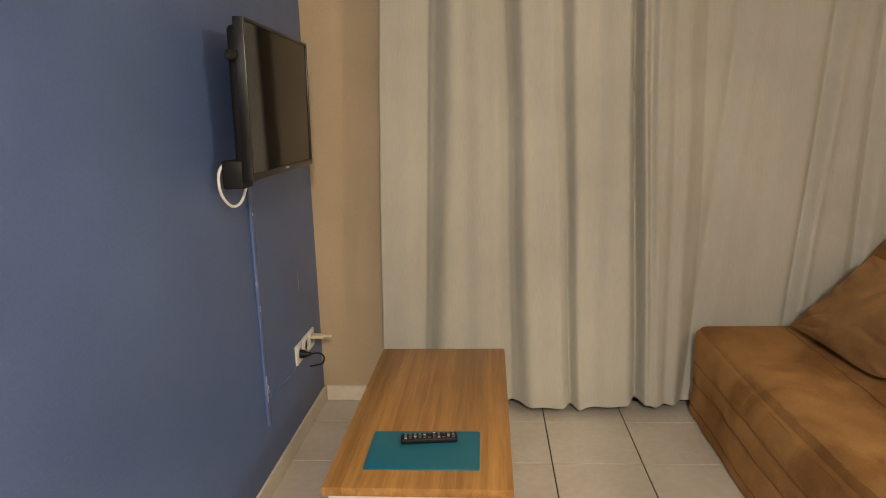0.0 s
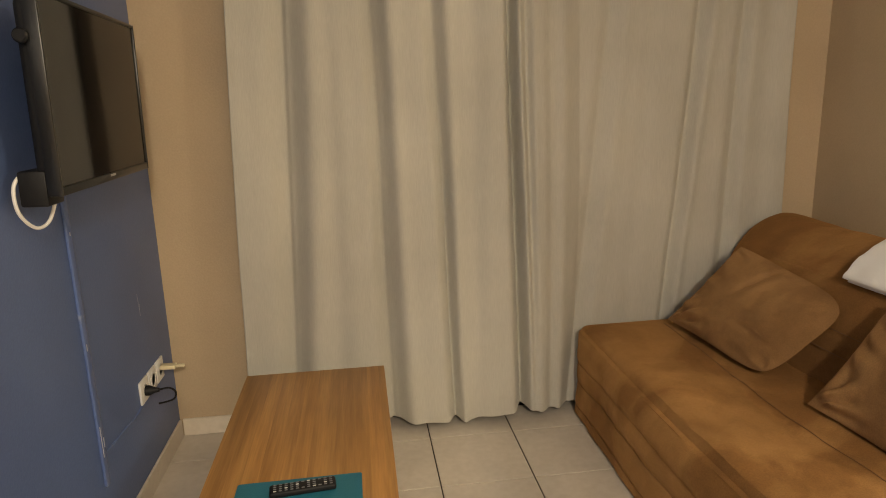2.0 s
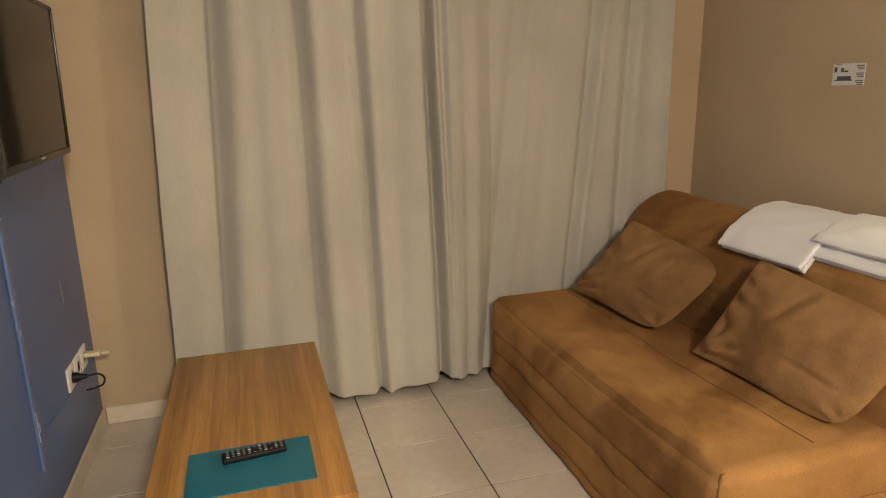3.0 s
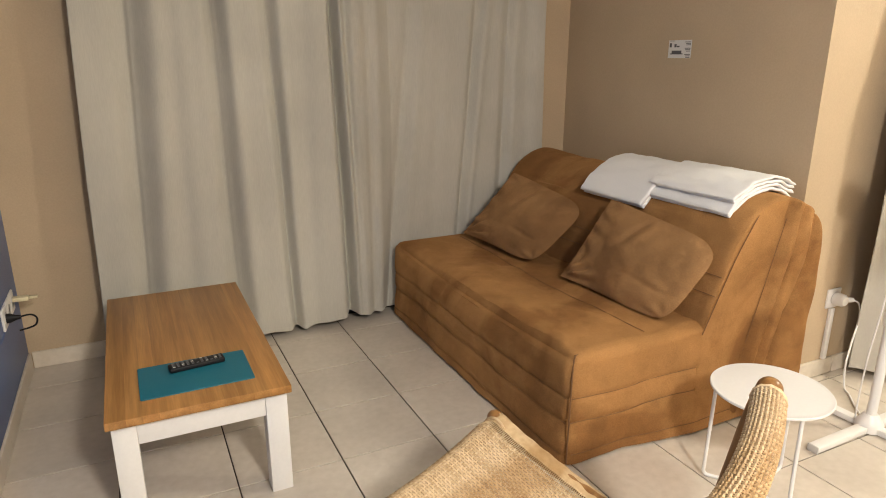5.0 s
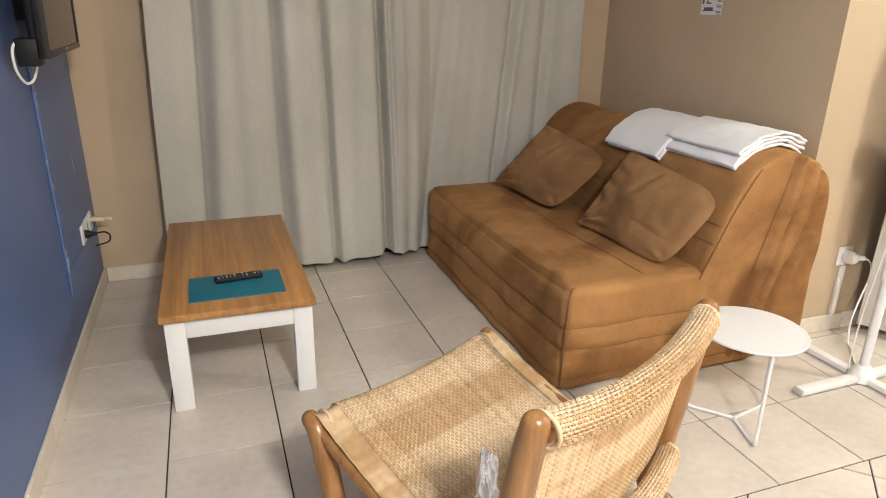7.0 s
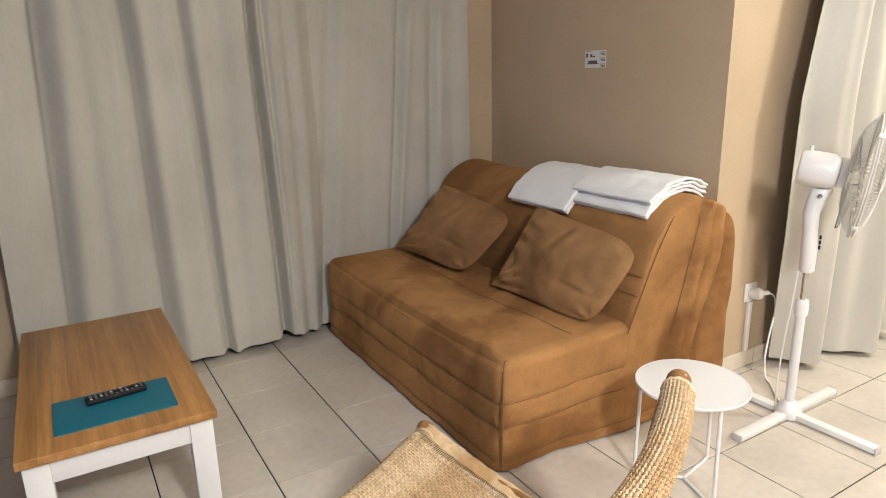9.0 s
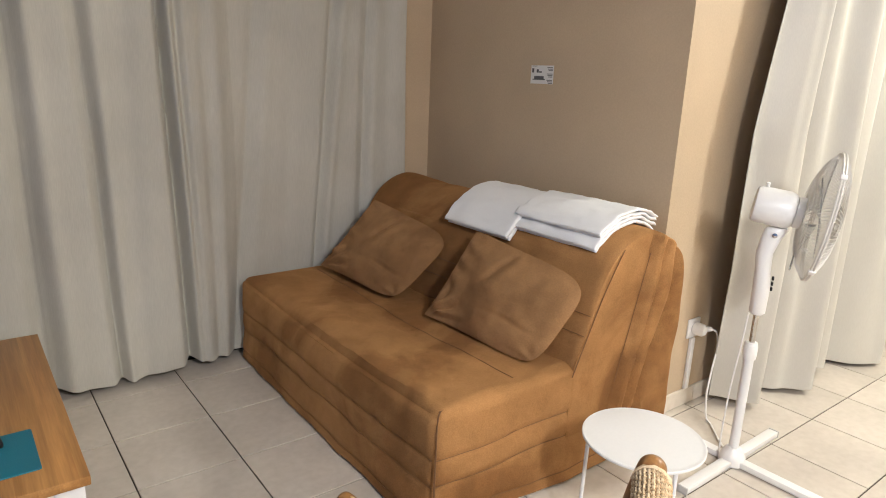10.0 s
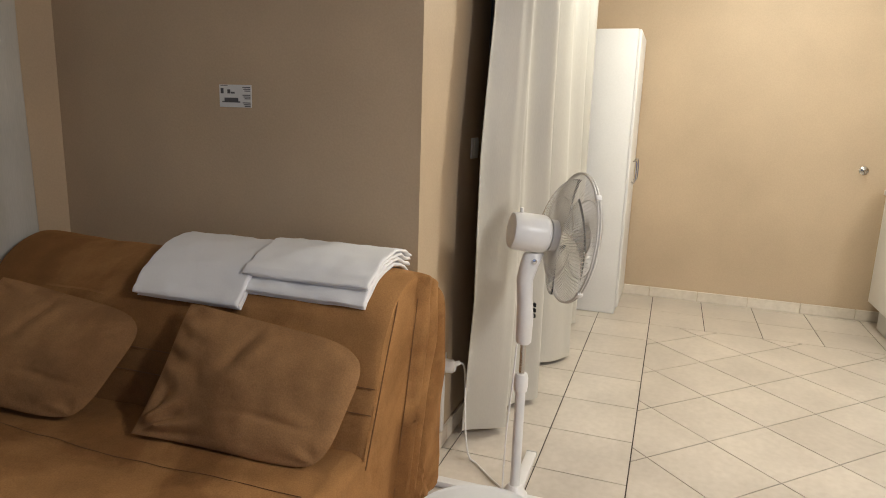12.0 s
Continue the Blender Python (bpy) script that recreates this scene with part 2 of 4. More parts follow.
def tube(pts, radius, n=8, closed=False, bm=None, squash=1.0):
    """A tube along pts; radius a number or a list, one for each point."""
    bm = bm or bmesh.new()
    P = [Vector(p) for p in pts]
    k, rings, side = len(P), [], None
    for i, p in enumerate(P):
        a, b = (P[(i - 1) % k], P[(i + 1) % k]) if closed else (P[max(0, i - 1)], P[min(k - 1, i + 1)])
        d = (b - a).normalized()
        if side is None:
            side = d.orthogonal().normalized()
        side = (side - d * side.dot(d)).normalized()
        up = d.cross(side)
        r = radius[i] if isinstance(radius, (list, tuple)) else radius
        rings.append([bm.verts.new(p + r * (math.cos(w) * side + squash * math.sin(w) * up)) for w in
                      (2 * math.pi * j / n for j in range(n))])
    for i in range(k if closed else k - 1):
        A, B = rings[i], rings[(i + 1) % k]
        for j in range(n):
            bm.faces.new((A[j], A[(j + 1) % n], B[(j + 1) % n], B[j]))
    if not closed:
        bm.faces.new(rings[0][::-1])
        bm.faces.new(rings[-1])
    return bm


def loft(rings, caps=True, bm=None):
    """Skin closed rings of equal length."""
    bm = bm or bmesh.new()
    R = [[bm.verts.new(p) for p in r] for r in rings]
    n = len(R[0])
    for A, B in zip(R, R[1:]):
        for j in range(n):
            bm.faces.new((A[j], A[(j + 1) % n], B[(j + 1) % n], B[j]))
    if caps:
        bm.faces.new(R[0][::-1])
        bm.faces.new(R[-1])
    return bm


def lathe(profile, n=32, bm=None):
    """Turn (radius, z) pairs round the z axis."""
    return loft([[(r * math.cos(w), r * math.sin(w), z) for w in (2 * math.pi * j / n for j in range(n))] for r, z in profile], True, bm)


def sheet(fn, nu, nv, bm=None):
    bm = bm or bmesh.new()
    V = [[bm.verts.new(fn(u / nu, v / nv)) for v in range(nv + 1)] for u in range(nu + 1)]
    for u in range(nu):
        for v in range(nv):
            bm.faces.new((V[u][v], V[u + 1][v], V[u + 1][v + 1], V[u][v + 1]))
    return bm


def structure(name, bm, material, label, category="wall"):
    return tagged(to_object(name, bm, material, True, 30), label, category, kind="structure")


# ---- the room ----
W, N, E, S, TOP = -0.77, 3.085, 4.97, -2.6, 2.5
NOOK_X, NOOK_Y = 1.962, 1.575
floor = structure("floor", box(W - 0.15, S - 0.15, -0.2, E + 0.15, N + 0.15, -0.004), GROUT, "beige glazed floor tiles with dark brown joints", "floor")
structure("wall_west", box(W - 0.15, S, -0.004, W, N, TOP), BLUE, "blue satin painted wall behind the television")
WIN_A, WIN_B, WIN_TOP = -0.395, 1.70, 2.2
bm = box(W - 0.15, N, -0.004, WIN_A, N + 0.15, TOP)
box(WIN_B, N, -0.004, NOOK_X + 0.14, N + 0.15, TOP, bm=bm)
box(WIN_A, N, WIN_TOP, WIN_B, N + 0.15, TOP, bm=bm)
structure("wall_north", bm, BEIGE, "beige painted wall behind the long curtain")
structure("wall_nook", box(NOOK_X, NOOK_Y, -0.004, NOOK_X + 0.14, N, TOP, ), BEIGE, "beige painted wall behind the sofa bed")
bm = box(NOOK_X + 0.14, NOOK_Y, -0.004, 2.71, NOOK_Y + 0.14, TOP)
box(4.2, NOOK_Y, -0.004, E, NOOK_Y + 0.14, TOP, bm=bm)
box(2.71, NOOK_Y, 2.18, 4.2, NOOK_Y + 0.14, TOP, bm=bm)
structure("wall_window", bm, BEIGE, "beige painted wall round the curtained glazed door")
structure("wall_east", box(E, S, -0.004, E + 0.15, NOOK_Y + 0.14, TOP), BEIGE, "plain beige painted end wall")
structure("wall_south", box(W - 0.15, S - 0.15, -0.004, E + 0.15, S, TOP), BEIGE, "plain beige painted wall")
structure("ceiling", box(W - 0.15, S - 0.15, TOP, E + 0.15, N + 0.15, TOP + 0.12), WHITEWASH, "plain white painted ceiling", "ceiling")

# glazed door behind the ivory curtain
win = tagged(new("window_1"), "anthracite framed glazed door behind the ivory curtain", "window", kind="structure")
win.location = (3.455, NOOK_Y + 0.07, 0)
for x0, z0, x1, z1 in ((-0.745, 0, -0.68, 2.18), (0.68, 0, 0.745, 2.18), (-0.68, 2.11, 0.68, 2.18), (-0.68, 0, 0.68, 0.06), (-0.03, 0.06, 0.03, 2.11)):
    part("window_frame", box(x0, -0.085, z0, x1, 0.05, z1, 0.004), ANTHRACITE, win)
glass, gn, gl, gp = nodes_of("window_glass")
gp.inputs["Transmission Weight"].default_value, gp.inputs["Roughness"].default_value = 1.0, 0.02
for x0, x1 in ((-0.68, -0.03), (0.03, 0.80)):
    part("pane", box(x0, -0.008, 0.06, x1, 0.008, 2.11), glass, win)
win = tagged(new("window_2"), "dark framed glazed door hidden behind the long curtain", "window", kind="structure")
win.location = ((WIN_A + WIN_B) / 2, N + 0.07, 0)
half, leaf = (WIN_B - WIN_A) / 2, WIN_TOP - 0.06
for x0, z0, x1, z1 in ((-half, 0, -half + 0.06, WIN_TOP), (half - 0.06, 0, half, WIN_TOP), (-half + 0.06, leaf, half - 0.06, WIN_TOP), (-half + 0.06, 0, half - 0.06, 0.06), (-0.035, 0.06, 0.035, leaf)):
    part("window_frame", box(x0, -0.055, z0, x1, 0.05, z1, 0.004), ANTHRACITE, win)
for x0, x1 in ((-half + 0.06, -0.035), (0.035, half - 0.06)):
    part("pane", box(x0, -0.008, 0.06, x1, 0.008, leaf), glass, win)
# Unseen panel, added as a backdrop that closes the door opening.
structure("shutter", box(2.4, NOOK_Y + 0.16, -0.004, 4.27, NOOK_Y + 0.2, 2.3), WHITE_PAINT, "unseen white backing panel added outside the glazed door", "shutter")


def plinth(name, x0, y0, x1, y1, nx, ny, label):
    """A skirting of single tiles from one end to the other; (nx, ny) is the way into the room."""
    ob = tagged(new(name), label, "skirting", kind="structure")
    length = math.hypot(x1 - x0, y1 - y0)
    dx, dy = (x1 - x0) / length, (y1 - y0) / length
    k = 0
    while k * 0.335 < length - 0.01:
        a, b = k * 0.335 + 0.0015, min(length, (k + 1) * 0.335) - 0.0015
        xs = sorted((x0 + a * dx, x0 + b * dx + 0.011 * nx))
        ys = sorted((y0 + a * dy, y0 + b * dy + 0.011 * ny))
        part("plinth_tile", box(xs[0], ys[0], 0.001, xs[1], ys[1], 0.074, 0.002, 1), PLINTH, ob, smooth=False)
        k += 1
    return ob


plinth("baseboard_west", W, N - 0.012, W, S, 1, 0, "pale cream tile skirting along the blue wall")
plinth("baseboard_north", W + 0.012, N, WIN_A, N, 0, -1, "pale cream tile skirting under the long curtain")
plinth("baseboard_window", NOOK_X, NOOK_Y, 2.70, NOOK_Y, 0, -1, "pale cream tile skirting beside the socket")
plinth("baseboard_east", E, 1.56, E, S, -1, 0, "pale cream tile skirting along the end wall")

# ---- curtains ----
# place, half width, depth and lean of each crease
CREASES = ((-0.242, 0.042, 1.05, 0.04), (-0.09, 0.03, 0.2, 0.0), (0.092, 0.042, 1.0, -0.01), (0.322, 0.026, 0.9, -0.03), (0.455, 0.03, 0.2, 0.0),
           (0.606, 0.019, 1.6, -0.03), (0.662, 0.018, 0.4, -0.02), (0.757, 0.026, 0.55, 0.0), (0.95, 0.03, 0.85, 0.10),
           (1.13, 0.03, 0.15, 0.06), (1.322, 0.028, 1.1, 0.08), (1.525, 0.024, 0.9, 0.03), (1.66, 0.03, 0.3, 0.0))


def long_curtain(u, v):
    v = v ** 1.8
    z = 0.036 + v * (2.44 - 0.036)
    left = -0.472 + 0.036 * z
    x = left + u * (1.77 - left)
    low = max(0.0, 1 - z / 1.4)
    y = 2.952 - 0.012 * low
    for i, (c, w, d, lean) in enumerate(CREASES):
        cc = c + lean * (z - 1.05)
        s = x - cc
        ww = w * (1 + 0.22 * math.sin(1.7 * i + z))
        y += (0.040 + 0.010 * low) * d * math.exp(-(s / ww) ** 2)
        y -= 0.014 * d * math.exp(-((s - 1.9 * ww) / (0.9 * ww)) ** 2)
        if d > 0.75:
            y += 0.007 * d * math.tanh(s / 0.005) * math.exp(-abs(s) / 0.06) * (1 if i % 2 else -1)
    y += 0.006 * noise.noise((x * 5, z * 0.9, 3.1)) + 0.0025 * noise.noise((x * 16, z * 2.2, 7.7))
    back = min(1.0, max(0.0, (x - 0.76) / 0.12))
    y += back * (3.025 + 0.6 * (y - 2.96) - y)
    hem = (1 - v) ** 12
    return (x + 0.012 * noise.noise((x * 3, z * 1.1, 0)), min(y, 3.065), z + hem * (0.008 * math.sin(13 * x) - 0.25 * max(0.0, 2.97 - y) + 0.005))


drape = tagged(to_object("curtain", sheet(long_curtain, 520, 50), CURTAIN, True, 80), "long grey-beige cloth curtain drawn across the wall", "curtain")
thick = drape.modifiers.new("cloth", "SOLIDIFY")
thick.thickness, thick.offset = 0.003, 1.0

FOLDS = ((2.268, 1.462), (2.415, 1.345), (2.57, 1.50), (2.80, 1.308), (2.90, 1.47), (3.05, 1.362), (3.14, 1.46), (3.40, 1.25), (3.55, 1.44), (3.70, 1.325),
         (3.82, 1.44), (4.02, 1.312), (4.12, 1.44), (4.28, 1.35))


def side_curtain(u, v):
    v = v ** 1.8
    z = 0.03 + v * (2.44 - 0.03)
    x = FOLDS[0][0] + u * (FOLDS[-1][0] - FOLDS[0][0])
    for (xa, ya), (xb, yb) in zip(FOLDS, FOLDS[1:]):
        if xa <= x <= xb + 1e-6:
            t = (x - xa) / (xb - xa)
            t = t * t * (3 - 2 * t)
            y = ya + (yb - ya) * t
            break
    y = 1.42 + (y - 1.42) * (1 - 0.3 * v) + 0.008 * noise.noise((x * 6, z, 1.4))
    y += 0.030 * math.sin(x * 46 + 2.2 * math.sin(x * 5)) * (0.4 + 0.6 * v) * min(1.0, max(0.15, (x - 2.36) / 0.1)) + 0.004 * noise.noise((x * 22, z * 1.5, 6))
    near = max(0.0, 1 - (x - 2.268) / 0.3)
    low = max(0.0, 1 - z / 0.6)
    x += near * (0.06 * low + 0.09 * max(0.0, min(1.0, (z - 1.15) / 0.5)))
    y += near * 0.05 * low
    return (x + 0.014 * noise.noise((x * 4, z * 0.8, 5)), y, z + 0.012 * (1 - v) ** 10 * math.sin(9 * x))


drape = tagged(to_object("curtain", sheet(side_curtain, 420, 60), SATIN, True, 80), "ivory satin curtain hanging in deep folds beside the fan", "curtain")
thick = drape.modifiers.new("cloth", "SOLIDIFY")
thick.thickness, thick.offset = 0.003, 1.0

# ---- sofa bed ----
sofa = thing("sofa_bed", 1.4, 2.22, 0, "brown suede sofa bed with a loose quilted cover", "sofa")
INV = sofa.matrix_world.inverted()


def rounded_ring(x0, y0, x1, y1, r, step=0.02):
    pts = []
    for cx, cy, a0 in ((x1 - r, y0 + r, -90), (x1 - r, y1 - r, 0), (x0 + r, y1 - r, 90), (x0 + r, y0 + r, 180)):
        for j in range(7):
            w = radians(a0 + 15 * j)
            pts.append(Vector((cx + r * math.cos(w), cy + r * math.sin(w), 0)))
    out = []
    for a, b in zip(pts, pts[1:] + pts[:1]):
        k = max(1, round((b - a).length / step))
        out += [a.lerp(b, i / k) for i in range(k)]
    return out


SEAMS = ((0.238, 0.0045), (0.152, 0.0045), (0.045, 0.004))


def seam_height(p, g):
    return g + 0.010 * noise.noise((p.x * 2, p.y * 2, g)) + 0.004 * noise.noise((p.x * 9, p.y * 9, g))


def skin(p, z):
    """How far the cover stands out from its plan at a point of the plan and a height."""
    out = 0.0
    for g, d in SEAMS:
        h = seam_height(p, g)
        out -= d * math.exp(-((z - h) / 0.008) ** 2)
        out += 0.003 * math.exp(-((z - h - 0.035) / 0.03) ** 2)
    low = max(0.0, 1 - z / 0.16)
    out += low * (0.012 + 0.014 * noise.noise((p.x * 3.2, p.y * 3.2, 2)))
    if p.y < 1.54:
        out += low * 0.035 * math.exp(-((p.x - 1.5) / 0.3) ** 2)
    return out + 0.009 * noise.noise((p.x * 5, p.y * 5, z * 6)) + 0.004 * noise.noise((p.x * 14, p.y * 14, z * 9))


def roll_front(q, top=0.395, front=0.868):
    """Round the front of the seat off into a soft roll, fuller towards the middle of its length."""
    along = max(0.0, min(1.0, (q.y - 1.505) / 1.487))
    r = 0.030 + 0.085 * math.sin(math.pi * along) ** 0.6
    a, b = r - (q.x - front), r - (top - q.z)
    if a > 0 and b > 0:
        k = min(max(a, b), r * 1.2) / math.hypot(a, b)
        q.x, q.z = front + r - a * k, top - r + b * k
    q.z -= 0.018 * math.sin(math.pi * along) * max(0.0, min(1.0, (1.2 - q.x) / 0.25)) * max(0.0, min(1.0, (q.z - 0.2) / 0.15))
    return q


def seat_rings():
    rings, count = [], None
    levels = [(0.012 + i * 0.0075, 0.0) for i in range(47)]
    levels += [(0.365 + 0.03 * math.sin(radians(a)), 0.04 * (1 - math.cos(radians(a)))) for a in range(0, 91, 15)]
    base = rounded_ring(0.868, 1.505, 1.93, 2.992, 0.04)
    c = Vector((1.4, 2.22, 0))
    tops = [0.05 + 0.018 * k for k in range(26)]
    for z, inset in levels + [(0.395, t) for t in tops]:
        ring = []
        for p in base:
            q = p.copy()
            sx, sy = (q.x - 1.4) / 0.53, (q.y - 2.22) / 0.725
            q.x = 1.4 + (q.x - 1.4) * (1 - inset / 0.53)
            q.y = 2.22 + (q.y - 2.22) * (1 - inset / 0.725)
            out = skin(p, z) if inset < 0.001 else 0.0
            d = Vector((max(-1, min(1, sx)) ** 9, max(-1, min(1, sy)) ** 9, 0))
            if d.length > 0.01:
                q += d.normalized() * out
            q.z = z + (0.009 * noise.noise((q.x * 4, q.y * 4, 1)) + 0.006 * noise.noise((q.x * 9, q.y * 9, 6)) + 0.003 * noise.noise((q.x * 22, q.y * 22, 3)) if inset > 0.03 else 0)
            if inset > 0.03 and q.x < 1.15:
                q.z += 0.008 * (1 - abs(q.y - 2.22) / 0.8)
            ring.append(roll_front(q))
        rings.append(ring)
    return rings


part("seat_cover", moved(loft(seat_rings()), INV), SUEDE, sofa)
BACK = smooth_line([(1.425, 0, 0.30), (1.45, 0, 0.45), (1.49, 0, 0.575), (1.548, 0, 0.69), (1.61, 0, 0.762), (1.69, 0, 0.806), (1.775, 0, 0.818),
                    (1.855, 0, 0.795), (1.915, 0, 0.745), (1.938, 0, 0.64), (1.945, 0, 0.42), (1.946, 0, 0.22), (1.944, 0, 0.03), (1.75, 0, 0.03),
                    (1.55, 0, 0.03), (1.43, 0, 0.04), (1.42, 0, 0.17)], 7, True)
MID = Vector((1.70, 0, 0.42))


def back_rings():
    rings = []
    stations = []
    for k in [0.1 + 0.02 * i for i in range(44)]:
        stations.append((1.487, k))
    stations += [(1.489, 0.978), (1.496, 0.99), (1.508, 0.997)]
    stations += [(1.52 + i * 0.0285, 1.0) for i in range(51)]
    stations += [(2.955, 0.997), (2.972, 0.99), (2.982, 0.965), (2.985, 0.9), (2.985, 0.5)]
    for y, k in stations:
        ring = []
        for p in BACK:
            q = MID + (p - MID) * k
            d = (p - MID).normalized()
            yy = y
            if y < 1.56:
                run = q.x + 0.27 * (0.79 - q.z) * max(0.0, min(1.0, (1.945 - q.x) / 0.16)) + 0.006 * noise.noise((q.z * 6, 2, 0))
                fade = min(1.0, (1.56 - y) / 0.06)
                t = (run - 1.775) / 0.062
                if t > 0:
                    yy -= fade * min(1.0, t * 6) * (0.002 + 0.036 * math.sqrt(abs(math.sin(math.pi * t))))
                yy += fade * (0.012 + 0.010 * noise.noise((q.x * 6, 0, q.z * 6)))
            if k >= 0.97:
                front = p.x < 1.62 and p.z > 0.3
                g = 0.0
                if front:
                    for zz in (0.50, 0.565):
                        g -= 0.006 * math.exp(-((p.z - zz) / 0.012) ** 2)
                    g -= 0.006 * math.exp(-((y - 2.21) / 0.012) ** 2)
                g += 0.009 * noise.noise((p.x * 4, y * 4, p.z * 4)) + 0.004 * noise.noise((p.x * 11, y * 11, p.z * 11))
                if p.z > 0.7:
                    g += 0.012 * math.sin((y - 1.5) * 4.3)
                q += d * g
            q.y = yy
            ring.append(q)
        rings.append(ring)
    return rings


part("backrest_cover", moved(loft(back_rings()), INV), SUEDE, sofa)


def seam_and_shade(pts, r=0.0028, label=""):
    return part("seam_and_shade", moved(tube(smooth_line(pts, 6), r, 5), INV), SEAM_AND_SHADE, sofa, label)


seam_and_shade([(1.415, 1.492, 0.37), (1.47, 1.490, 0.50), (1.53, 1.490, 0.63), (1.60, 1.496, 0.735), (1.64, 1.505, 0.775)], 0.002)
seam_and_shade([(0.872, 1.50, 0.02), (0.877, 1.503, 0.2), (0.886, 1.512, 0.355), (0.905, 1.525, 0.388)])
seam_and_shade([(1.205 + 0.010 * math.sin(y * 5), y, 0.3965 + 0.009 * noise.noise((1.205 * 4, y * 4, 1)) + 0.006 * noise.noise((1.205 * 9, y * 9, 6))) for y in [1.56 + 0.05 * k for k in range(28)]], 0.0012)
# Not stitching: dark tubes in the pleat valleys paint the shade between folds.
for run in (1.775, 1.837, 1.899):
    line = []
    for k in range(13):
        z = 0.06 + 0.057 * k
        x = run
        for _ in range(12):
            x = run - 0.27 * (0.79 - z) * max(0.0, min(1.0, (1.945 - x) / 0.16))
        line.append((x, 1.4935, z))
    seam_and_shade(line, 0.0013)
for x, z in ((1.459, 0.497), (1.482, 0.562)):
    seam_and_shade([(x + 0.005 * noise.noise((y * 4, z, 0)), y, z + 0.006 * noise.noise((y * 3, z, 4))) for y in (1.50, 1.56, 1.7, 1.85, 2.0, 2.15, 2.3, 2.5, 2.7, 2.9)], 0.0014)
for g, _ in SEAMS:
    front = [Vector((0.868, 1.52 + 0.05 * k, 0)) for k in range(30)]
    seam_and_shade([(p.x - skin(p, seam_height(p, g)) - 0.0005, p.y, seam_height(p, g)) for p in front], 0.0012)
    flank = [Vector((0.89 + 0.05 * k, 1.505, 0)) for k in range(17)]
    seam_and_shade([(p.x, p.y - skin(p, seam_height(p, g)) - 0.0005, seam_height(p, g)) for p in flank], 0.0017)
seam_and_shade([(0.90, 1.525, 0.387), (1.1, 1.527, 0.389), (1.41, 1.527, 0.389)], 0.002)


def cushion(name, c00, c10, c11, c01, bulge, seed, label):
    """A slack square cushion between four corners, with gathers at its lower corners and a sagging edge."""
    C = [Vector(c) for c in (c00, c10, c11, c01)]
    mid = sum(C, Vector()) / 4
    nrm = ((C[1] - C[0]).cross(C[3] - C[0])).normalized()
    if nrm.x > 0:
        nrm = -nrm
    n, bm, grids = 72, bmesh.new(), []
    for side in (1, -1):
        G = []
        for i in range(n + 1):
            row = []
            for j in range(n + 1):
                u, v = i / n, j / n
                p = C[0].lerp(C[1], u).lerp(C[3].lerp(C[2], u), v)
                a, b = 2 * u - 1, 2 * v - 1
                full = max(0.0, (1 - abs(a) ** 2.2) * (1 - abs(b) ** 2.2)) ** 0.8
                p = p + (mid - p) * 0.05 * (max(abs(a), abs(b)) ** 6) * (1 - min(abs(a), abs(b)) ** 2)
                round_off = 0.0 if (a < 0 and b < 0) else (0.15 if b < 0 else (0.20 if a > 0 else 0.06))
                p = p + (mid - p) * round_off * (a * a * b * b) ** 1.6
                edge = min(u, v, 1 - u, 1 - v)
                hold = min(1, edge * 12)
                wr = 0.014 * noise.noise((u * 2.0 + seed, v * 2.0, side)) * full
                wr += (0.004 * noise.noise((u * 6 + seed, v * 8, 5)) + 0.003 * noise.noise((u * 12 + seed, v * 7, 2))) * hold
                # gathers that fan out from the two lower corners
                tip, ang = math.hypot(u, v), math.atan2(v, u + 0.02)
                wr += 0.014 * math.sin(ang * 13 + seed + 2 * tip) * math.exp(-((tip - 0.20) / 0.15) ** 2) * hold
                tip, ang = math.hypot(1 - u, v), math.atan2(v, 1.02 - u)
                wr += 0.005 * math.sin(ang * 9 + 2 * seed) * math.exp(-((tip - 0.16) / 0.10) ** 2) * hold
                # creases across the upright edge, and two long slack folds
                wr += 0.012 * math.sin(v * 29 + 9 * u + seed + 4 * noise.noise((v * 3, seed, 0))) * math.exp(-(u / 0.15) ** 2) * hold
                wr -= 0.016 * math.exp(-((u - 0.24 - 0.22 * v) / 0.03) ** 2) * math.exp(-((v - 0.78) / 0.22) ** 2) * full
                wr += 0.007 * math.exp(-((u - 0.32 - 0.22 * v) / 0.035) ** 2) * math.exp(-((v - 0.78) / 0.22) ** 2) * full
                wr -= 0.010 * math.exp(-((v - 0.2 - 0.14 * u + 0.03 * math.sin(9 * u)) / 0.028) ** 2) * math.exp(-((u - 0.72) / 0.2) ** 2) * full
                q = p + nrm * (side * bulge * full * (1.0 if side > 0 else 0.45) + wr * (full > 0))
                q.z -= 0.012 * full * max(0.0, b) * (side > 0)
                if side < 0 and (i in (0, n) or j in (0, n)):
                    row.append(grids[0][i][j])
                else:
                    row.append(bm.verts.new(q))
            G.append(row)
        grids.append(G)
        for i in range(n):
            for j in range(n):
                bm.faces.new((G[i][j], G[i + 1][j], G[i + 1][j + 1], G[i][j + 1]))
    return tagged(to_object(name, bm, SUEDE_CUSHION, True, 75), label, "cushion", "cushions on the sofa bed")


cushion("cushion", (1.275, 2.125, 0.412), (1.300, 1.552, 0.392), (1.515, 1.505, 0.672), (1.495, 2.105, 0.735), 0.05, 1.3, "crumpled brown suede cushion leaning on the sofa backrest")
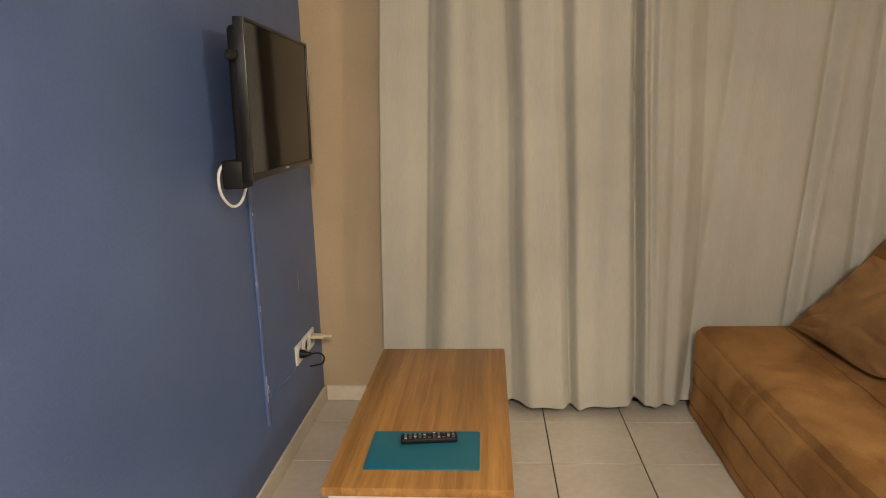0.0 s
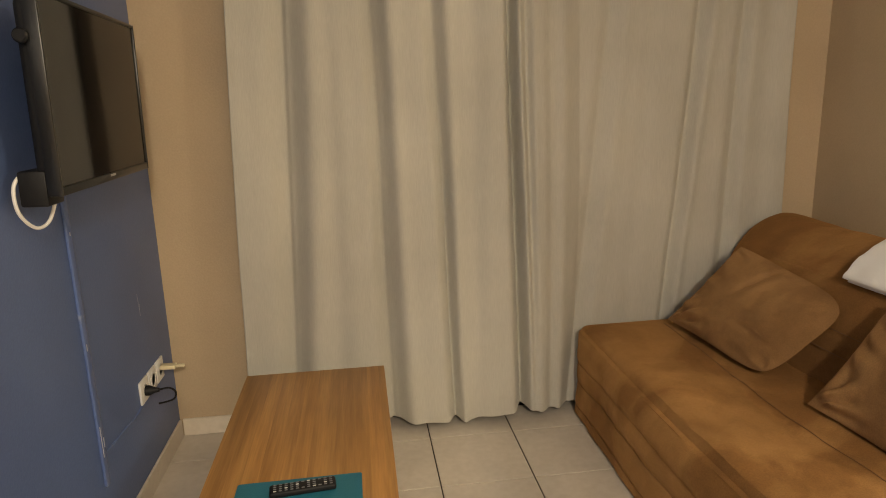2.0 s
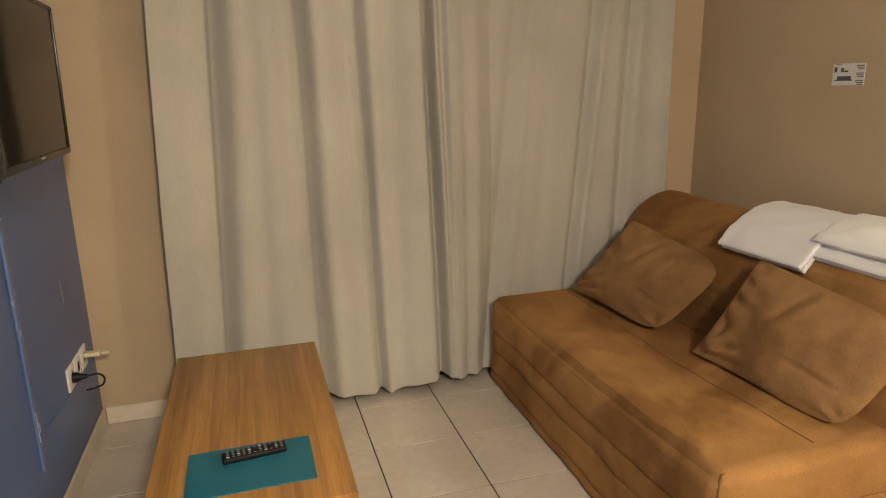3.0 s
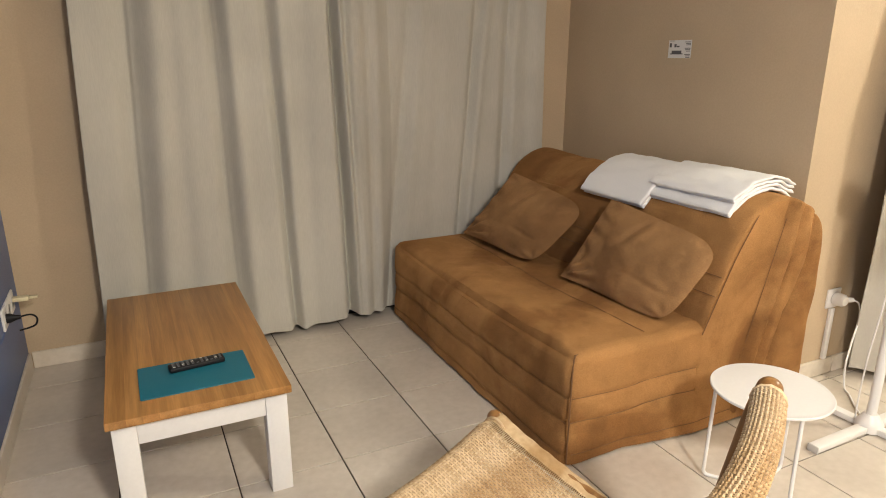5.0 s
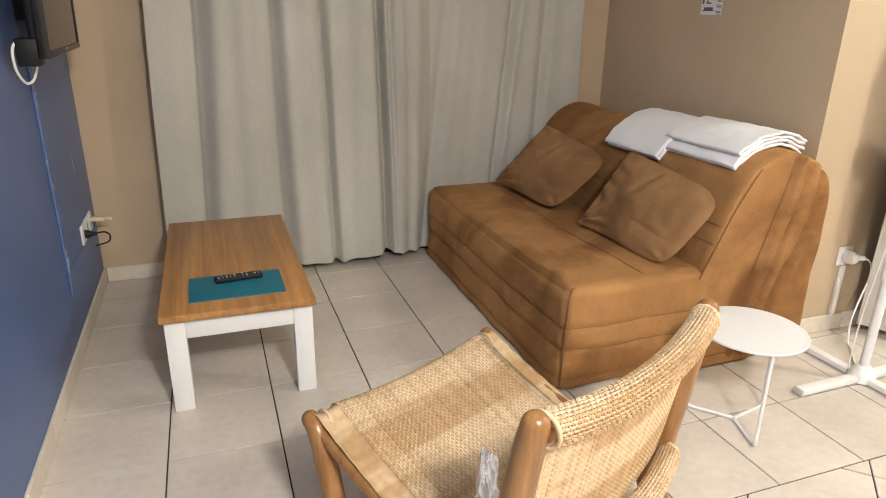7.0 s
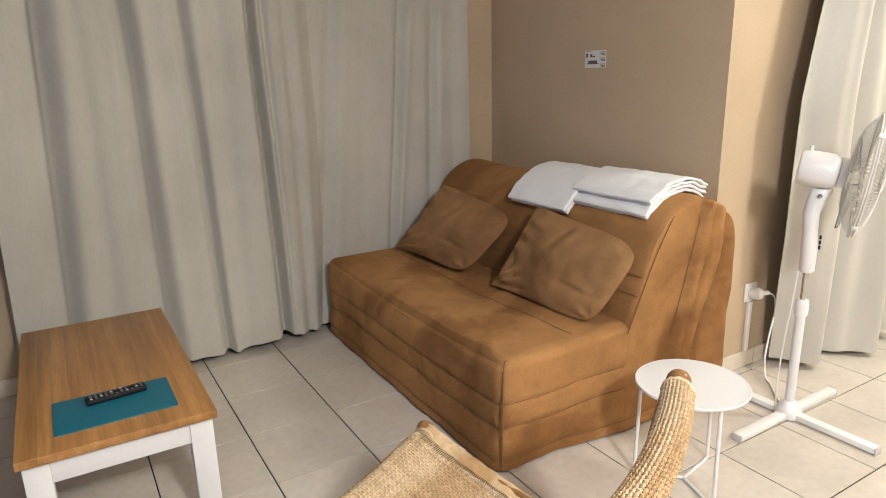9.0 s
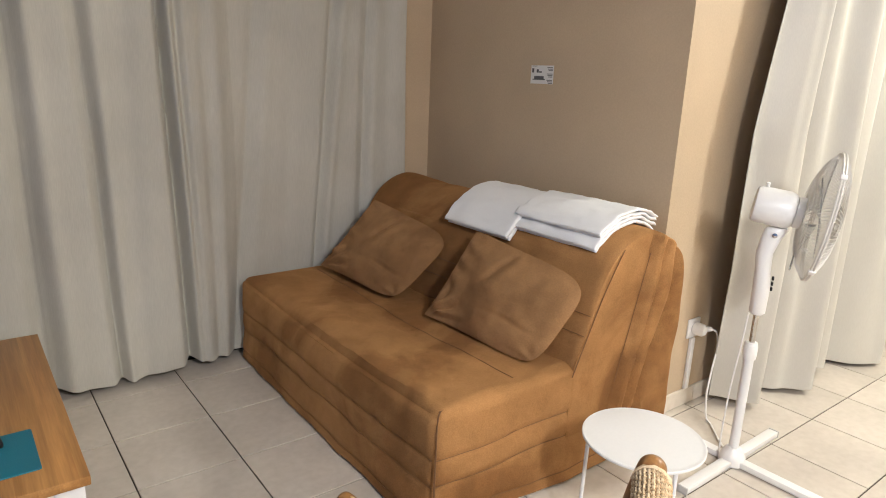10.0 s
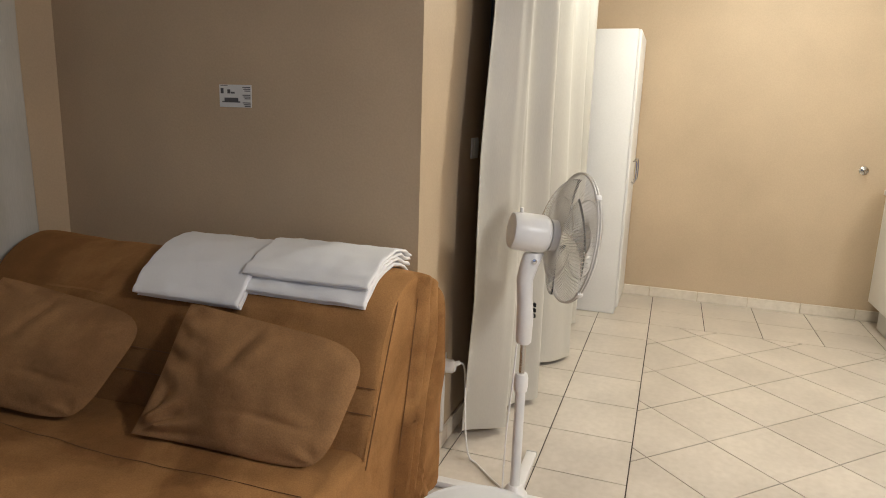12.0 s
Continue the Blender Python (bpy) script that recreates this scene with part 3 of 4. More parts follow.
cushion("cushion", (1.215, 2.88, 0.425), (1.25, 2.29, 0.405), (1.525, 2.25, 0.655), (1.475, 2.83, 0.735), 0.05, 4.9, "brown suede cushion beside the curtain end of the sofa")


def folded(s0, s1, y0, y1, lift, layers, each, seed, skew=0.0):
    """Folded linen laid over the top of the backrest: a stack of soft slabs that follow its outline."""
    bm = bmesh.new()
    prof = [p for p in BACK]

    def at(s):
        i = min(len(prof) - 2, int(s))
        a, b = prof[i], prof[i + 1]
        p = a.lerp(b, s - i)
        d = (prof[min(i + 2, len(prof) - 1)] - prof[max(0, i - 1)]).normalized()
        return p, Vector((-d.z, 0, d.x))

    for k in range(layers):
        d0 = lift + k * each + 0.0015
        d1 = lift + (k + 1) * each - 0.001
        off = 0.5 * noise.noise((k * 3.3, seed, 0))
        a, b = s0 + off + 0.3 * k * skew, s1 + 0.3 * noise.noise((k * 2.1, seed, 5))
        ya, yb = y0 + 0.012 * noise.noise((k * 1.7, seed, 9)), y1 + 0.01 * noise.noise((k * 2.9, seed, 3))
        rings, m = [], 40
        for v in range(m + 1):
            t = 0.5 - 0.5 * math.cos(math.pi * v / m)
            y = ya + (yb - ya) * t
            e = min(1.0, math.sqrt(max(0.0, 1 - (1 - min(1, min(t, 1 - t) * (yb - ya) / 0.009)) ** 2)) + 0.05)
            ring, nn = [], 30
            mid, half = (d0 + d1) / 2, (d1 - d0) / 2 * e
            for i in range(nn + 1):
                s = a + (b - a) * (0.5 - 0.5 * math.cos(math.pi * i / nn))
                p, nn2 = at(s)
                w = 0.008 * noise.noise((s * 0.35, y * 7, seed)) + 0.005 * noise.noise((s * 0.7 + 9 * y, y * 22, seed))
                f = math.sqrt(max(0.0, 1 - (1 - min(1, min(s - a, b - s) / 0.8)) ** 2))
                ring.append((p + nn2 * (mid + half * f + w * 0.8)) + Vector((0, y, 0)))
            for i in range(nn - 1, 0, -1):
                s = a + (b - a) * (0.5 - 0.5 * math.cos(math.pi * i / nn))
                p, nn2 = at(s)
                w = 0.008 * noise.noise((s * 0.35, y * 7, seed)) + 0.005 * noise.noise((s * 0.7 + 9 * y, y * 22, seed))
                f = math.sqrt(max(0.0, 1 - (1 - min(1, min(s - a, b - s) / 0.8)) ** 2))
                ring.append((p + nn2 * (mid - half * f + w * 0.8)) + Vector((0, y, 0)))
            rings.append(ring)
        loft(rings, True, bm)
    return bm


def linen(s0, s1, y0, y1, lift, layers, each, seed, label):
    ob = thing("folded_sheet", 1.7, (y0 + y1) / 2, 0.82 + lift, label, "bed linen", "folded linen on the sofa bed")
    inv = ob.matrix_world.inverted()
    for k in range(layers):
        part("fold", moved(folded(s0, s1, y0, y1, lift + k * each, 1, each, seed + 1.7 * k), inv), LINEN, ob)


linen(21.6, 47.0, 1.955, 2.335, 0.008, 2, 0.021, 1.0, "folded white bed sheet draped over the sofa backrest")
linen(25.4, 51.0, 1.575, 1.965, 0.008, 2, 0.015, 2.0, "flat folded white bed sheet under another")
linen(28.3, 50.0, 1.570, 1.975, 0.038, 2, 0.0135, 5.0, "folded white bed sheet lying on another sheet")

# ---- coffee table ----
table = thing("coffee_table", -0.183, 2.282, 0, "low coffee table with an oak laminate top and white frame", "table")
X, Y = 0.2475, 0.508
part("tabletop", box(-X, -Y, 0.335, X, Y, 0.360, 0.0025), OAK, table, "oak laminate top of glued staves")
for sx in (-1, 1):
    for sy in (-1, 1):
        xa, ya = sorted((sx * (X - 0.012), sx * (X - 0.075))), sorted((sy * (Y - 0.018), sy * (Y - 0.078)))
        part("leg", box(xa[0], ya[0], 0.0005, xa[1], ya[1], 0.335, 0.002), WHITE_PAINT, table)
for sy in (-1, 1):
    ya = sorted((sy * (Y - 0.021), sy * (Y - 0.041)))
    part("apron", box(-X + 0.0755, ya[0], 0.266, X - 0.0755, ya[1], 0.3345, 0.0015), WHITE_PAINT, table)
for sx in (-1, 1):
    xa = sorted((sx * (X - 0.015), sx * (X - 0.035)))
    part("apron", box(xa[0], -Y + 0.0785, 0.266, xa[1], Y - 0.0785, 0.3345, 0.0015), WHITE_PAINT, table)


def mat_shape():
    bm = bmesh.new()
    ring = rounded_ring(-0.158, -0.107, 0.158, 0.107, 0.006, 0.05)
    rings = [[(p.x * k, p.y * k, z) for p in ring] for z, k in ((0.0004, 1), (0.0028, 1), (0.0034, 0.996))]
    return loft(rings, True, bm)


mat = to_object("place_mat", mat_shape(), TEAL)
mat.matrix_world = pose(-0.182, 1.968, 0.360, 0, 0, 0.5)
tagged(mat, "teal vinyl place mat lying on the coffee table", "place mat")

remote = thing("remote_control", -0.172, 2.018, 0.3636, "black television remote control with grey buttons on the mat", "remote control", rz=6)
body = part("remote_body", box(-0.082, -0.021, 0.0, 0.082, 0.021, 0.017, 0.006, 3), BLACK_PLASTIC, remote)
for i in range(11):
    for j in range(4):
        if i in (5, 8) and j in (1, 2):
            continue
        x, y = -0.072 + i * 0.0138, -0.0135 + j * 0.009
        ob = part("button", box(x, y - 0.0024, 0.0165, x + 0.0078, y + 0.0024, 0.0183, 0.001, 1), DARK_BUTTON if (i * 3 + j) % 7 else GREY_PLASTIC, remote)

# ---- television ----
tv = thing("television", -0.65, 2.41, 1.345, "black flat television on a wall bracket above the table", "television", rz=0)
tv.matrix_world = Matrix.Translation((-0.662, 2.398, 1.346)) @ Matrix.Rotation(radians(1.6), 4, "Z") @ Matrix.Rotation(radians(1.0), 4, "Y")
part("screen", box(0.006, -0.333, -0.202, 0.0095, 0.333, 0.208), SCREEN, tv, "dark glossy screen", smooth=False)
for y0, z0, y1, z1 in ((-0.343, -0.222, -0.3332, 0.218), (0.3332, -0.222, 0.343, 0.218), (-0.3332, 0.2082, 0.3332, 0.218), (-0.3332, -0.222, 0.3332, -0.2022)):
    part("bezel", box(-0.016, y0, z0, 0.014, y1, z1, 0.002), BLACK_GLOSS, tv)
part("back_panel", box(-0.042, -0.328, -0.205, 0.0055, 0.328, 0.20, 0.014, 3), BLACK_PLASTIC, tv)
part("bracket", box(-0.110, -0.09, -0.12, -0.043, 0.09, 0.12, 0.005), BLACK_PLASTIC, tv)
part("connector_box", box(-0.078, -0.338, -0.245, -0.018, -0.25, -0.165, 0.006), BLACK_PLASTIC, tv)
part("logo", box(0.0142, -0.02, -0.211, 0.0147, 0.02, -0.205), GREY_PLASTIC, tv, smooth=False)
part("knob", moved(lathe([(0.0, 0), (0.014, 0), (0.016, 0.004), (0.016, 0.02), (0.012, 0.024), (0.0, 0.024)], 20), pose(-0.024, -0.3285, 0.12, 90, 0, 0)), BLACK_PLASTIC, tv)
wire = to_object("antenna_cable", tube(smooth_line([(-0.715, 2.13, 1.165), (-0.73, 2.075, 1.172), (-0.74, 2.052, 1.145), (-0.74, 2.058, 1.09), (-0.73, 2.10, 1.05), (-0.715, 2.135, 1.058), (-0.70, 2.15, 1.105)], 8), 0.0042, 8), WHITE_PLASTIC)
tagged(wire, "white antenna cable looping under the television", "cable")
duct = to_object("cable_duct", box(W + 0.0005, 2.325, 0.245, W + 0.009, 2.352, 1.11, 0.002), CONDUIT_BLUE)
tagged(duct, "blue painted cable duct with scuffed edges and painted highlights on the wall", "cable duct")


chase = to_object("painted_cable", tube(smooth_line([(W + 0.001, 2.695, 0.318), (W + 0.001, 2.62, 0.313), (W + 0.001, 2.52, 0.322), (W + 0.001, 2.43, 0.326), (W + 0.001, 2.352, 0.336)], 6), 0.0035, 6), BLUE)
tagged(chase, "thin cable painted over in blue along the wall", "cable")
SCUFF_HIGHLIGHT = plain("chip_and_highlight_paint", (0.42, 0.46, 0.58), 0.6, spread=0.2)
for pts in (((2.792, 0.69), (2.795, 0.655), (2.800, 0.61)), ((2.806, 0.65), (2.800, 0.63))):
    tagged(to_object("paint_scratch", tube([(W + 0.0002, y, z) for y, z in pts], 0.0009, 5), SCUFF_HIGHLIGHT), "pale scratch in the blue wall paint", "scratch")
# Pale slivers paint the duct's broken highlights together with its chips.
for z0, z1, dy in ((0.335, 0.43, 0.004), (0.36, 0.39, 0.018), (0.66, 0.68, 0.004), (0.985, 0.995, 0.01)):
    part("chip_highlight", box(W + 0.0085, 2.327 + dy, z0, W + 0.0096, 2.331 + dy, z1), SCUFF_HIGHLIGHT, duct, "pale chip and painted highlight on the blue duct")


def socket_plate(name, m, label, category="socket", switch=False):
    ob = thing(name, 0, 0, 0, label, category)
    ob.matrix_world = m
    part("plate", box(-0.041, 0, -0.041, 0.041, 0.009, 0.041, 0.004, 2), WHITE_PLASTIC, ob)
    if switch:
        part("rocker", box(-0.029, 0.0092, -0.029, 0.029, 0.014, 0.029, 0.003), WHITE_PLASTIC, ob)
    else:
        part("well", moved(lathe([(0.021, 0), (0.0225, 0.0015), (0.021, 0.003), (0.019, 0.0005)], 28), pose(0, 0.0085, 0, -90, 0, 0)), GREY_PLASTIC, ob)
    return ob


for y in (2.725, 2.815, 2.905):
    socket_plate("wall_socket", pose(W, y, 0.365, 0, 0, -90), "white wall socket in a row of three", "socket")
plug = thing("plug", W + 0.0105, 2.725, 0.362, "black plug with a short cable in the wall socket", "plug")
part("plug_body", moved(lathe([(0.0, 0), (0.018, 0), (0.018, 0.012), (0.010, 0.03), (0.007, 0.045), (0.0, 0.045)], 20), pose(0, 0, 0, 0, 90, 0)), BLACK_PLASTIC, plug)
part("cord", tube(smooth_line([(0.04, 0, 0), (0.075, 0.005, 0.002), (0.092, 0.015, -0.018), (0.085, 0.02, -0.045), (0.06, 0.02, -0.055), (0.03, 0.02, -0.06)], 6), 0.0035, 7), BLACK_PLASTIC, plug)
plug = thing("plug", W + 0.0105, 2.905, 0.375, "cream flat plug in the wall socket", "plug")
part("plug_body", box(0, -0.017, -0.008, 0.055, 0.017, 0.008, 0.004), CREAM_PLASTIC, plug)
part("plug_tip", box(0.0555, -0.008, -0.005, 0.085, 0.008, 0.005, 0.003), CREAM_PLASTIC, plug)

# ---- notice on the wall behind the sofa ----
card = thing("notice", NOOK_X - 0.0005, 2.268, 1.322, "small white instruction card with grey drawings on the wall", "notice")
part("card", box(-0.0015, -0.066, -0.038, 0, 0.066, 0.038), PRINT, card, smooth=False)


def ink(y0, z0, y1, z1):
    part("print", box(-0.0022, y0, z0, -0.0016, y1, z1), INK, card, smooth=False)


for i in range(3):
    for k in range(3):
        ink(-0.062, 0.028 - i * 0.026 - k * 0.006, -0.030 - 0.004 * k, 0.031 - i * 0.026 - k * 0.006)
ink(-0.02, -0.022, 0.055, -0.018)
ink(-0.012, -0.018, 0.045, -0.006)
ink(0.048, 0.008, 0.060, 0.026)
ink(0.02, 0.008, 0.032, 0.022)
ink(0.002, 0.008, 0.018, 0.014)
ink(0.03, 0.034, 0.06, 0.036)

# ---- sockets beside the sofa ----
socket_plate("wall_socket", pose(2.235, NOOK_Y, 0.345, 0, 0, 180), "white wall socket above a white cable duct")
duct = to_object("cable_duct", box(2.222, NOOK_Y - 0.014, 0.076, 2.247, NOOK_Y - 0.0005, 0.302, 0.002), WHITE_PLASTIC)
tagged(duct, "white plastic cable duct under the wall socket", "cable duct")
plug = thing("plug", 2.24, NOOK_Y - 0.0105, 0.345, "white plug of the fan in the wall socket", "plug")
part("plug_body", moved(lathe([(0.0, 0), (0.025, 0), (0.027, 0.008), (0.026, 0.034), (0.018, 0.044), (0.0, 0.045)], 24), pose(0, 0, 0, 90, 0, 0)), WHITE_PLASTIC, plug)
part("plug_neck", moved(lathe([(0.0, 0), (0.012, 0), (0.009, 0.03), (0.0, 0.03)], 14), pose(0.02, -0.03, 0, 90, 0, 60)), WHITE_PLASTIC, plug)
cord = to_object("power_cord", tube(smooth_line([(2.285, 1.525, 0.345), (2.315, 1.51, 0.325), (2.315, 1.50, 0.26), (2.26, 1.48, 0.17), (2.215, 1.46, 0.09), (2.20, 1.44, 0.012), (2.17, 1.40, 0.006), (2.10, 1.33, 0.006), (2.04, 1.262, 0.006)], 8), 0.0038, 8), WHITE_PLASTIC)
tagged(cord, "thin white power cord of the fan hanging from the socket", "cable")
cord = to_object("power_cord", tube(smooth_line([(1.975, 1.232, 0.57), (1.968, 1.236, 0.45), (1.962, 1.246, 0.28), (1.962, 1.250, 0.12), (1.97, 1.252, 0.036), (1.985, 1.262, 0.031)], 8), 0.003, 8), WHITE_PLASTIC)
tagged(cord, "thin white cord hanging along the pole of the fan", "cable")
socket_plate("light_switch", pose(2.54, NOOK_Y, 1.155, 0, 0, 180), "white light switch beside the ivory curtain", "switch", True)

# ---- side table ----
side = thing("side_table", 1.347, 1.163, 0, "small round white metal side table with three rod legs", "side table")
part("tabletop", lathe([(0.0, 0.333), (0.159, 0.333), (0.165, 0.3335), (0.1685, 0.336), (0.169, 0.341), (0.167, 0.3432), (0.163, 0.3432), (0.161, 0.3424), (0.158, 0.342), (0.150, 0.342), (0.0, 0.342)], 72), WHITE_METAL, side)
for k in range(3):
    w = radians(131 + 120 * k)
    c, s = math.cos(w), math.sin(w)
    pts = [(0.148 * c, 0.148 * s, 0.333), (0.150 * c, 0.150 * s, 0.2), (0.153 * c, 0.153 * s, 0.05), (0.152 * c, 0.152 * s, 0.016), (0.135 * c, 0.135 * s, 0.0065), (0.08 * c, 0.08 * s, 0.0062), (0.0, 0.0, 0.0062)]
    part("leg", tube(smooth_line(pts, 5), 0.0058, 10), WHITE_METAL, side)

# ---- fan ----
BLADE, bn, bl, bp = nodes_of("frosted_plastic")
bp.inputs["Base Color"].default_value = (0.86, 0.87, 0.88, 1)
bp.inputs["Transmission Weight"].default_value, bp.inputs["Roughness"].default_value, bp.inputs["IOR"].default_value = 0.9, 0.22, 1.12

fan = thing("pedestal_fan", 1.995, 1.215, 0, "white pedestal fan on a cross-shaped foot", "fan")
for a in (0, 90, 180, 270):
    arm = part("foot_arm", moved(box(0.02, -0.019, 0.004, 0.31, 0.019, 0.026, 0.003), pose(0, 0, 0, 0, 0, a + 1)), WHITE_PLASTIC, fan)
    part("end_cap", moved(box(0.3101, -0.0195, 0.0005, 0.316, 0.0195, 0.0275, 0.002), pose(0, 0, 0, 0, 0, a + 1)), GREY_PLASTIC, arm)
part("hub", lathe([(0.0, 0.004), (0.045, 0.004), (0.045, 0.03), (0.036, 0.042), (0.026, 0.06), (0.022, 0.065), (0.0, 0.065)], 32), WHITE_PLASTIC, fan)
part("pole", lathe([(0.0, 0.06), (0.0165, 0.06), (0.0165, 0.415), (0.0, 0.415)], 24), WHITE_METAL, fan)
part("collar", lathe([(0.0, 0.405), (0.021, 0.405), (0.023, 0.42), (0.023, 0.45), (0.019, 0.465), (0.0, 0.465)], 24), WHITE_PLASTIC, fan)
part("inner_pole", lathe([(0.0, 0.46), (0.0095, 0.46), (0.0095, 0.60), (0.0, 0.60)], 20), CHROME, fan, "chrome inner pole")


def oval(z, rx, ry, dx=0.0, dy=0.0, n=24):
    return [(dx + rx * math.cos(w), dy + ry * math.sin(w), z) for w in (2 * math.pi * j / n for j in range(n))]


AX = radians(-62)
TURN_FAN = Matrix.Rotation(AX, 4, "Z")
stem = part("control_stem", moved(loft([oval(0.568, 0.018, 0.02), oval(0.575, 0.025, 0.026), oval(0.66, 0.027, 0.028), oval(0.72, 0.024, 0.027, -0.004), oval(0.78, 0.026, 0.026, -0.008),
                                       oval(0.83, 0.03, 0.025, 0.004), oval(0.862, 0.034, 0.022, 0.016), oval(0.868, 0.028, 0.018, 0.018)]), TURN_FAN), WHITE_PLASTIC, fan)
for i in range(3):
    part("speed_button", moved(box(0.0262, -0.008, 0.655 + i * 0.018, 0.0335, 0.008, 0.667 + i * 0.018, 0.002), TURN_FAN), BLACK_PLASTIC, stem)
part("tilt_bolt", moved(lathe([(0.0, 0), (0.008, 0), (0.008, 0.006), (0.0, 0.007)], 14), TURN_FAN @ pose(0.012, -0.024, 0.845, 90, 0, 0)), CHROME, stem)
HEAD = Matrix.Translation((0, 0, 0.932)) @ TURN_FAN @ Matrix.Rotation(radians(7), 4, "Y") @ pose(0, 0, 0, 0, 90, 0)
part("motor_housing", moved(lathe([(0.0, -0.064), (0.045, -0.064), (0.054, -0.061), (0.058, -0.052), (0.060, -0.02), (0.060, 0.035), (0.055, 0.052), (0.042, 0.062), (0.0, 0.062)], 36), HEAD), WHITE_PLASTIC, fan)
part("oscillation_knob", moved(lathe([(0.0, 0), (0.005, 0), (0.006, 0.022), (0.0, 0.024)], 12), Matrix.Translation((0, 0, 0.932)) @ TURN_FAN @ pose(-0.03, 0, 0.056)), WHITE_PLASTIC, fan)


def cage(front):
    """Half of the guard: bent radial wires, a rim and two rings."""
    bm = bmesh.new()
    z0, z1 = (0.144, 0.182) if front else (0.132, 0.082)
    for k in range(96):
        w = 2 * math.pi * k / 96
        pts = []
        for i in range(8):
            t = i / 7
            r = 0.045 + (0.203 - 0.045) * t
            z = z0 + (z1 - z0) * (1 - t ** 3)
            a = w + 0.25 * (1 - t)
            pts.append((r * math.cos(a), r * math.sin(a), z))
        tube(pts, 0.0010, 4, bm=bm)
    for r, z, th in ((0.204, 0.138 + (0.004 if front else -0.004), 0.0035), (0.125, z0 + (z1 - z0) * 0.82, 0.0017), (0.046, z1, 0.003)):
        tube([(r * math.cos(2 * math.pi * j / 64), r * math.sin(2 * math.pi * j / 64), z) for j in range(64)], th, 6, True, bm=bm)
    return moved(bm, HEAD)


tagged(part("rear_guard", cage(False), GUARD_WIRE, fan), kind="stuff")
tagged(part("front_guard", cage(True), GUARD_WIRE, fan), kind="stuff")
part("guard_badge", moved(lathe([(0.0, 0.182), (0.046, 0.182), (0.046, 0.186), (0.04, 0.190), (0.0, 0.190)], 32), HEAD), WHITE_PLASTIC, fan)
part("guard_hub", moved(lathe([(0.0, 0.06), (0.05, 0.06), (0.05, 0.083), (0.0, 0.084)], 32), HEAD), WHITE_PLASTIC, fan)
for k in range(3):
    def blade(u, v, k=k):
        w = radians(120 * k) + (v - 0.5) * (0.9 + 0.5 * u) + 0.4 * u
        r = 0.03 + 0.155 * u
        return (r * math.cos(w), r * math.sin(w), 0.110 + (v - 0.5) * 0.04)
    ob = part("blade", moved(sheet(blade, 10, 10), HEAD), BLADE, fan, "frosted clear blade")
    th = ob.modifiers.new("thickness", "SOLIDIFY")
    th.thickness = 0.0025
for k in range(4):
    w = radians(45 + 90 * k)
    part("guard_clip", moved(box(0.199, -0.009, 0.129, 0.212, 0.009, 0.147, 0.002), HEAD @ Matrix.Rotation(w, 4, "Z")), WHITE_PLASTIC, fan)

# ---- woven chair ----
def knobbed(pts, rad):
    """A rod whose first end is rounded off like a knob."""
    d = (pts[0] - pts[1]).normalized()
    cap = [pts[0] + d * rad[0] * 0.95 * math.sin(radians(a)) for a in (88, 72, 54, 36, 18)]
    return tube(cap + list(pts), [rad[0] * math.cos(radians(a)) for a in (88, 72, 54, 36, 18)] + list(rad), 18)


chair = thing("lounge_chair", 0.495, 0.635, 0, "teak lounge chair with a woven cane seat and back", "chair", rz=25.2)
for sx in (-1, 1):
    x = sx * 0.309
    post = smooth_line([(x, 0.004, 0.672), (x, 0.018, 0.60), (x, 0.040, 0.45), (x, 0.062, 0.31), (x, 0.078, 0.20), (x, 0.055, 0.13), (x, 0.0, 0.06), (x, -0.05, 0.002)], 6)
    rad = [min(0.036, 0.0245 + 0.0005 * k) for k in range(len(post))]
    for k in range(25, len(post)):
        rad[k] = 0.036 - (k - 25) * 0.0007
    part("back_post", knobbed(post, rad), TEAK, chair)
    rail = smooth_line([(x, 0.07, 0.205), (x, 0.25, 0.238), (x, 0.45, 0.292), (x, 0.61, 0.348)], 6)
    part("seat_rail", tube(rail, 0.017, 12), TEAK, chair)
    x = sx * 0.315
    leg = smooth_line([(x, 0.642, 0.366), (x, 0.612, 0.345), (x, 0.585, 0.28), (x, 0.560, 0.18), (x, 0.565, 0.09), (x, 0.595, 0.004)], 6)
    rad = [min(0.027, 0.021 + 0.0005 * k) for k in range(len(leg))]
    part("front_leg", knobbed(leg, rad), TEAK, chair)


def bar(y, z, bow_y, bow_z, r):
    pts = [(-0.29 + 0.58 * i / 20, y + bow_y * (1 - (2 * i / 20 - 1) ** 2), z + bow_z * (1 - (2 * i / 20 - 1) ** 2)) for i in range(21)]
    return tube(pts, r, 10)


part("top_rail", bar(0.0, 0.655, -0.03, -0.022, 0.022), TEAK, chair)
part("lower_rail", bar(0.035, 0.285, -0.04, 0.0, 0.017), TEAK, chair)
part("front_rail", bar(0.622, 0.355, 0.0, -0.015, 0.018), TEAK, chair)
part("rear_rail", bar(0.10, 0.205, 0.0, -0.01, 0.013), TEAK, chair)


def strand(bm, pts, ups, across, half):
    """A flat strip with a crowned back, three points across."""
    rows = []
    for p, u in zip(pts, ups):
        rows.append([bm.verts.new(p - across * half), bm.verts.new(p + u * half * 0.55), bm.verts.new(p + across * half)])
    for A, B in zip(rows, rows[1:]):
        for j in range(2):
            bm.faces.new((A[j], A[j + 1], B[j + 1], B[j]))


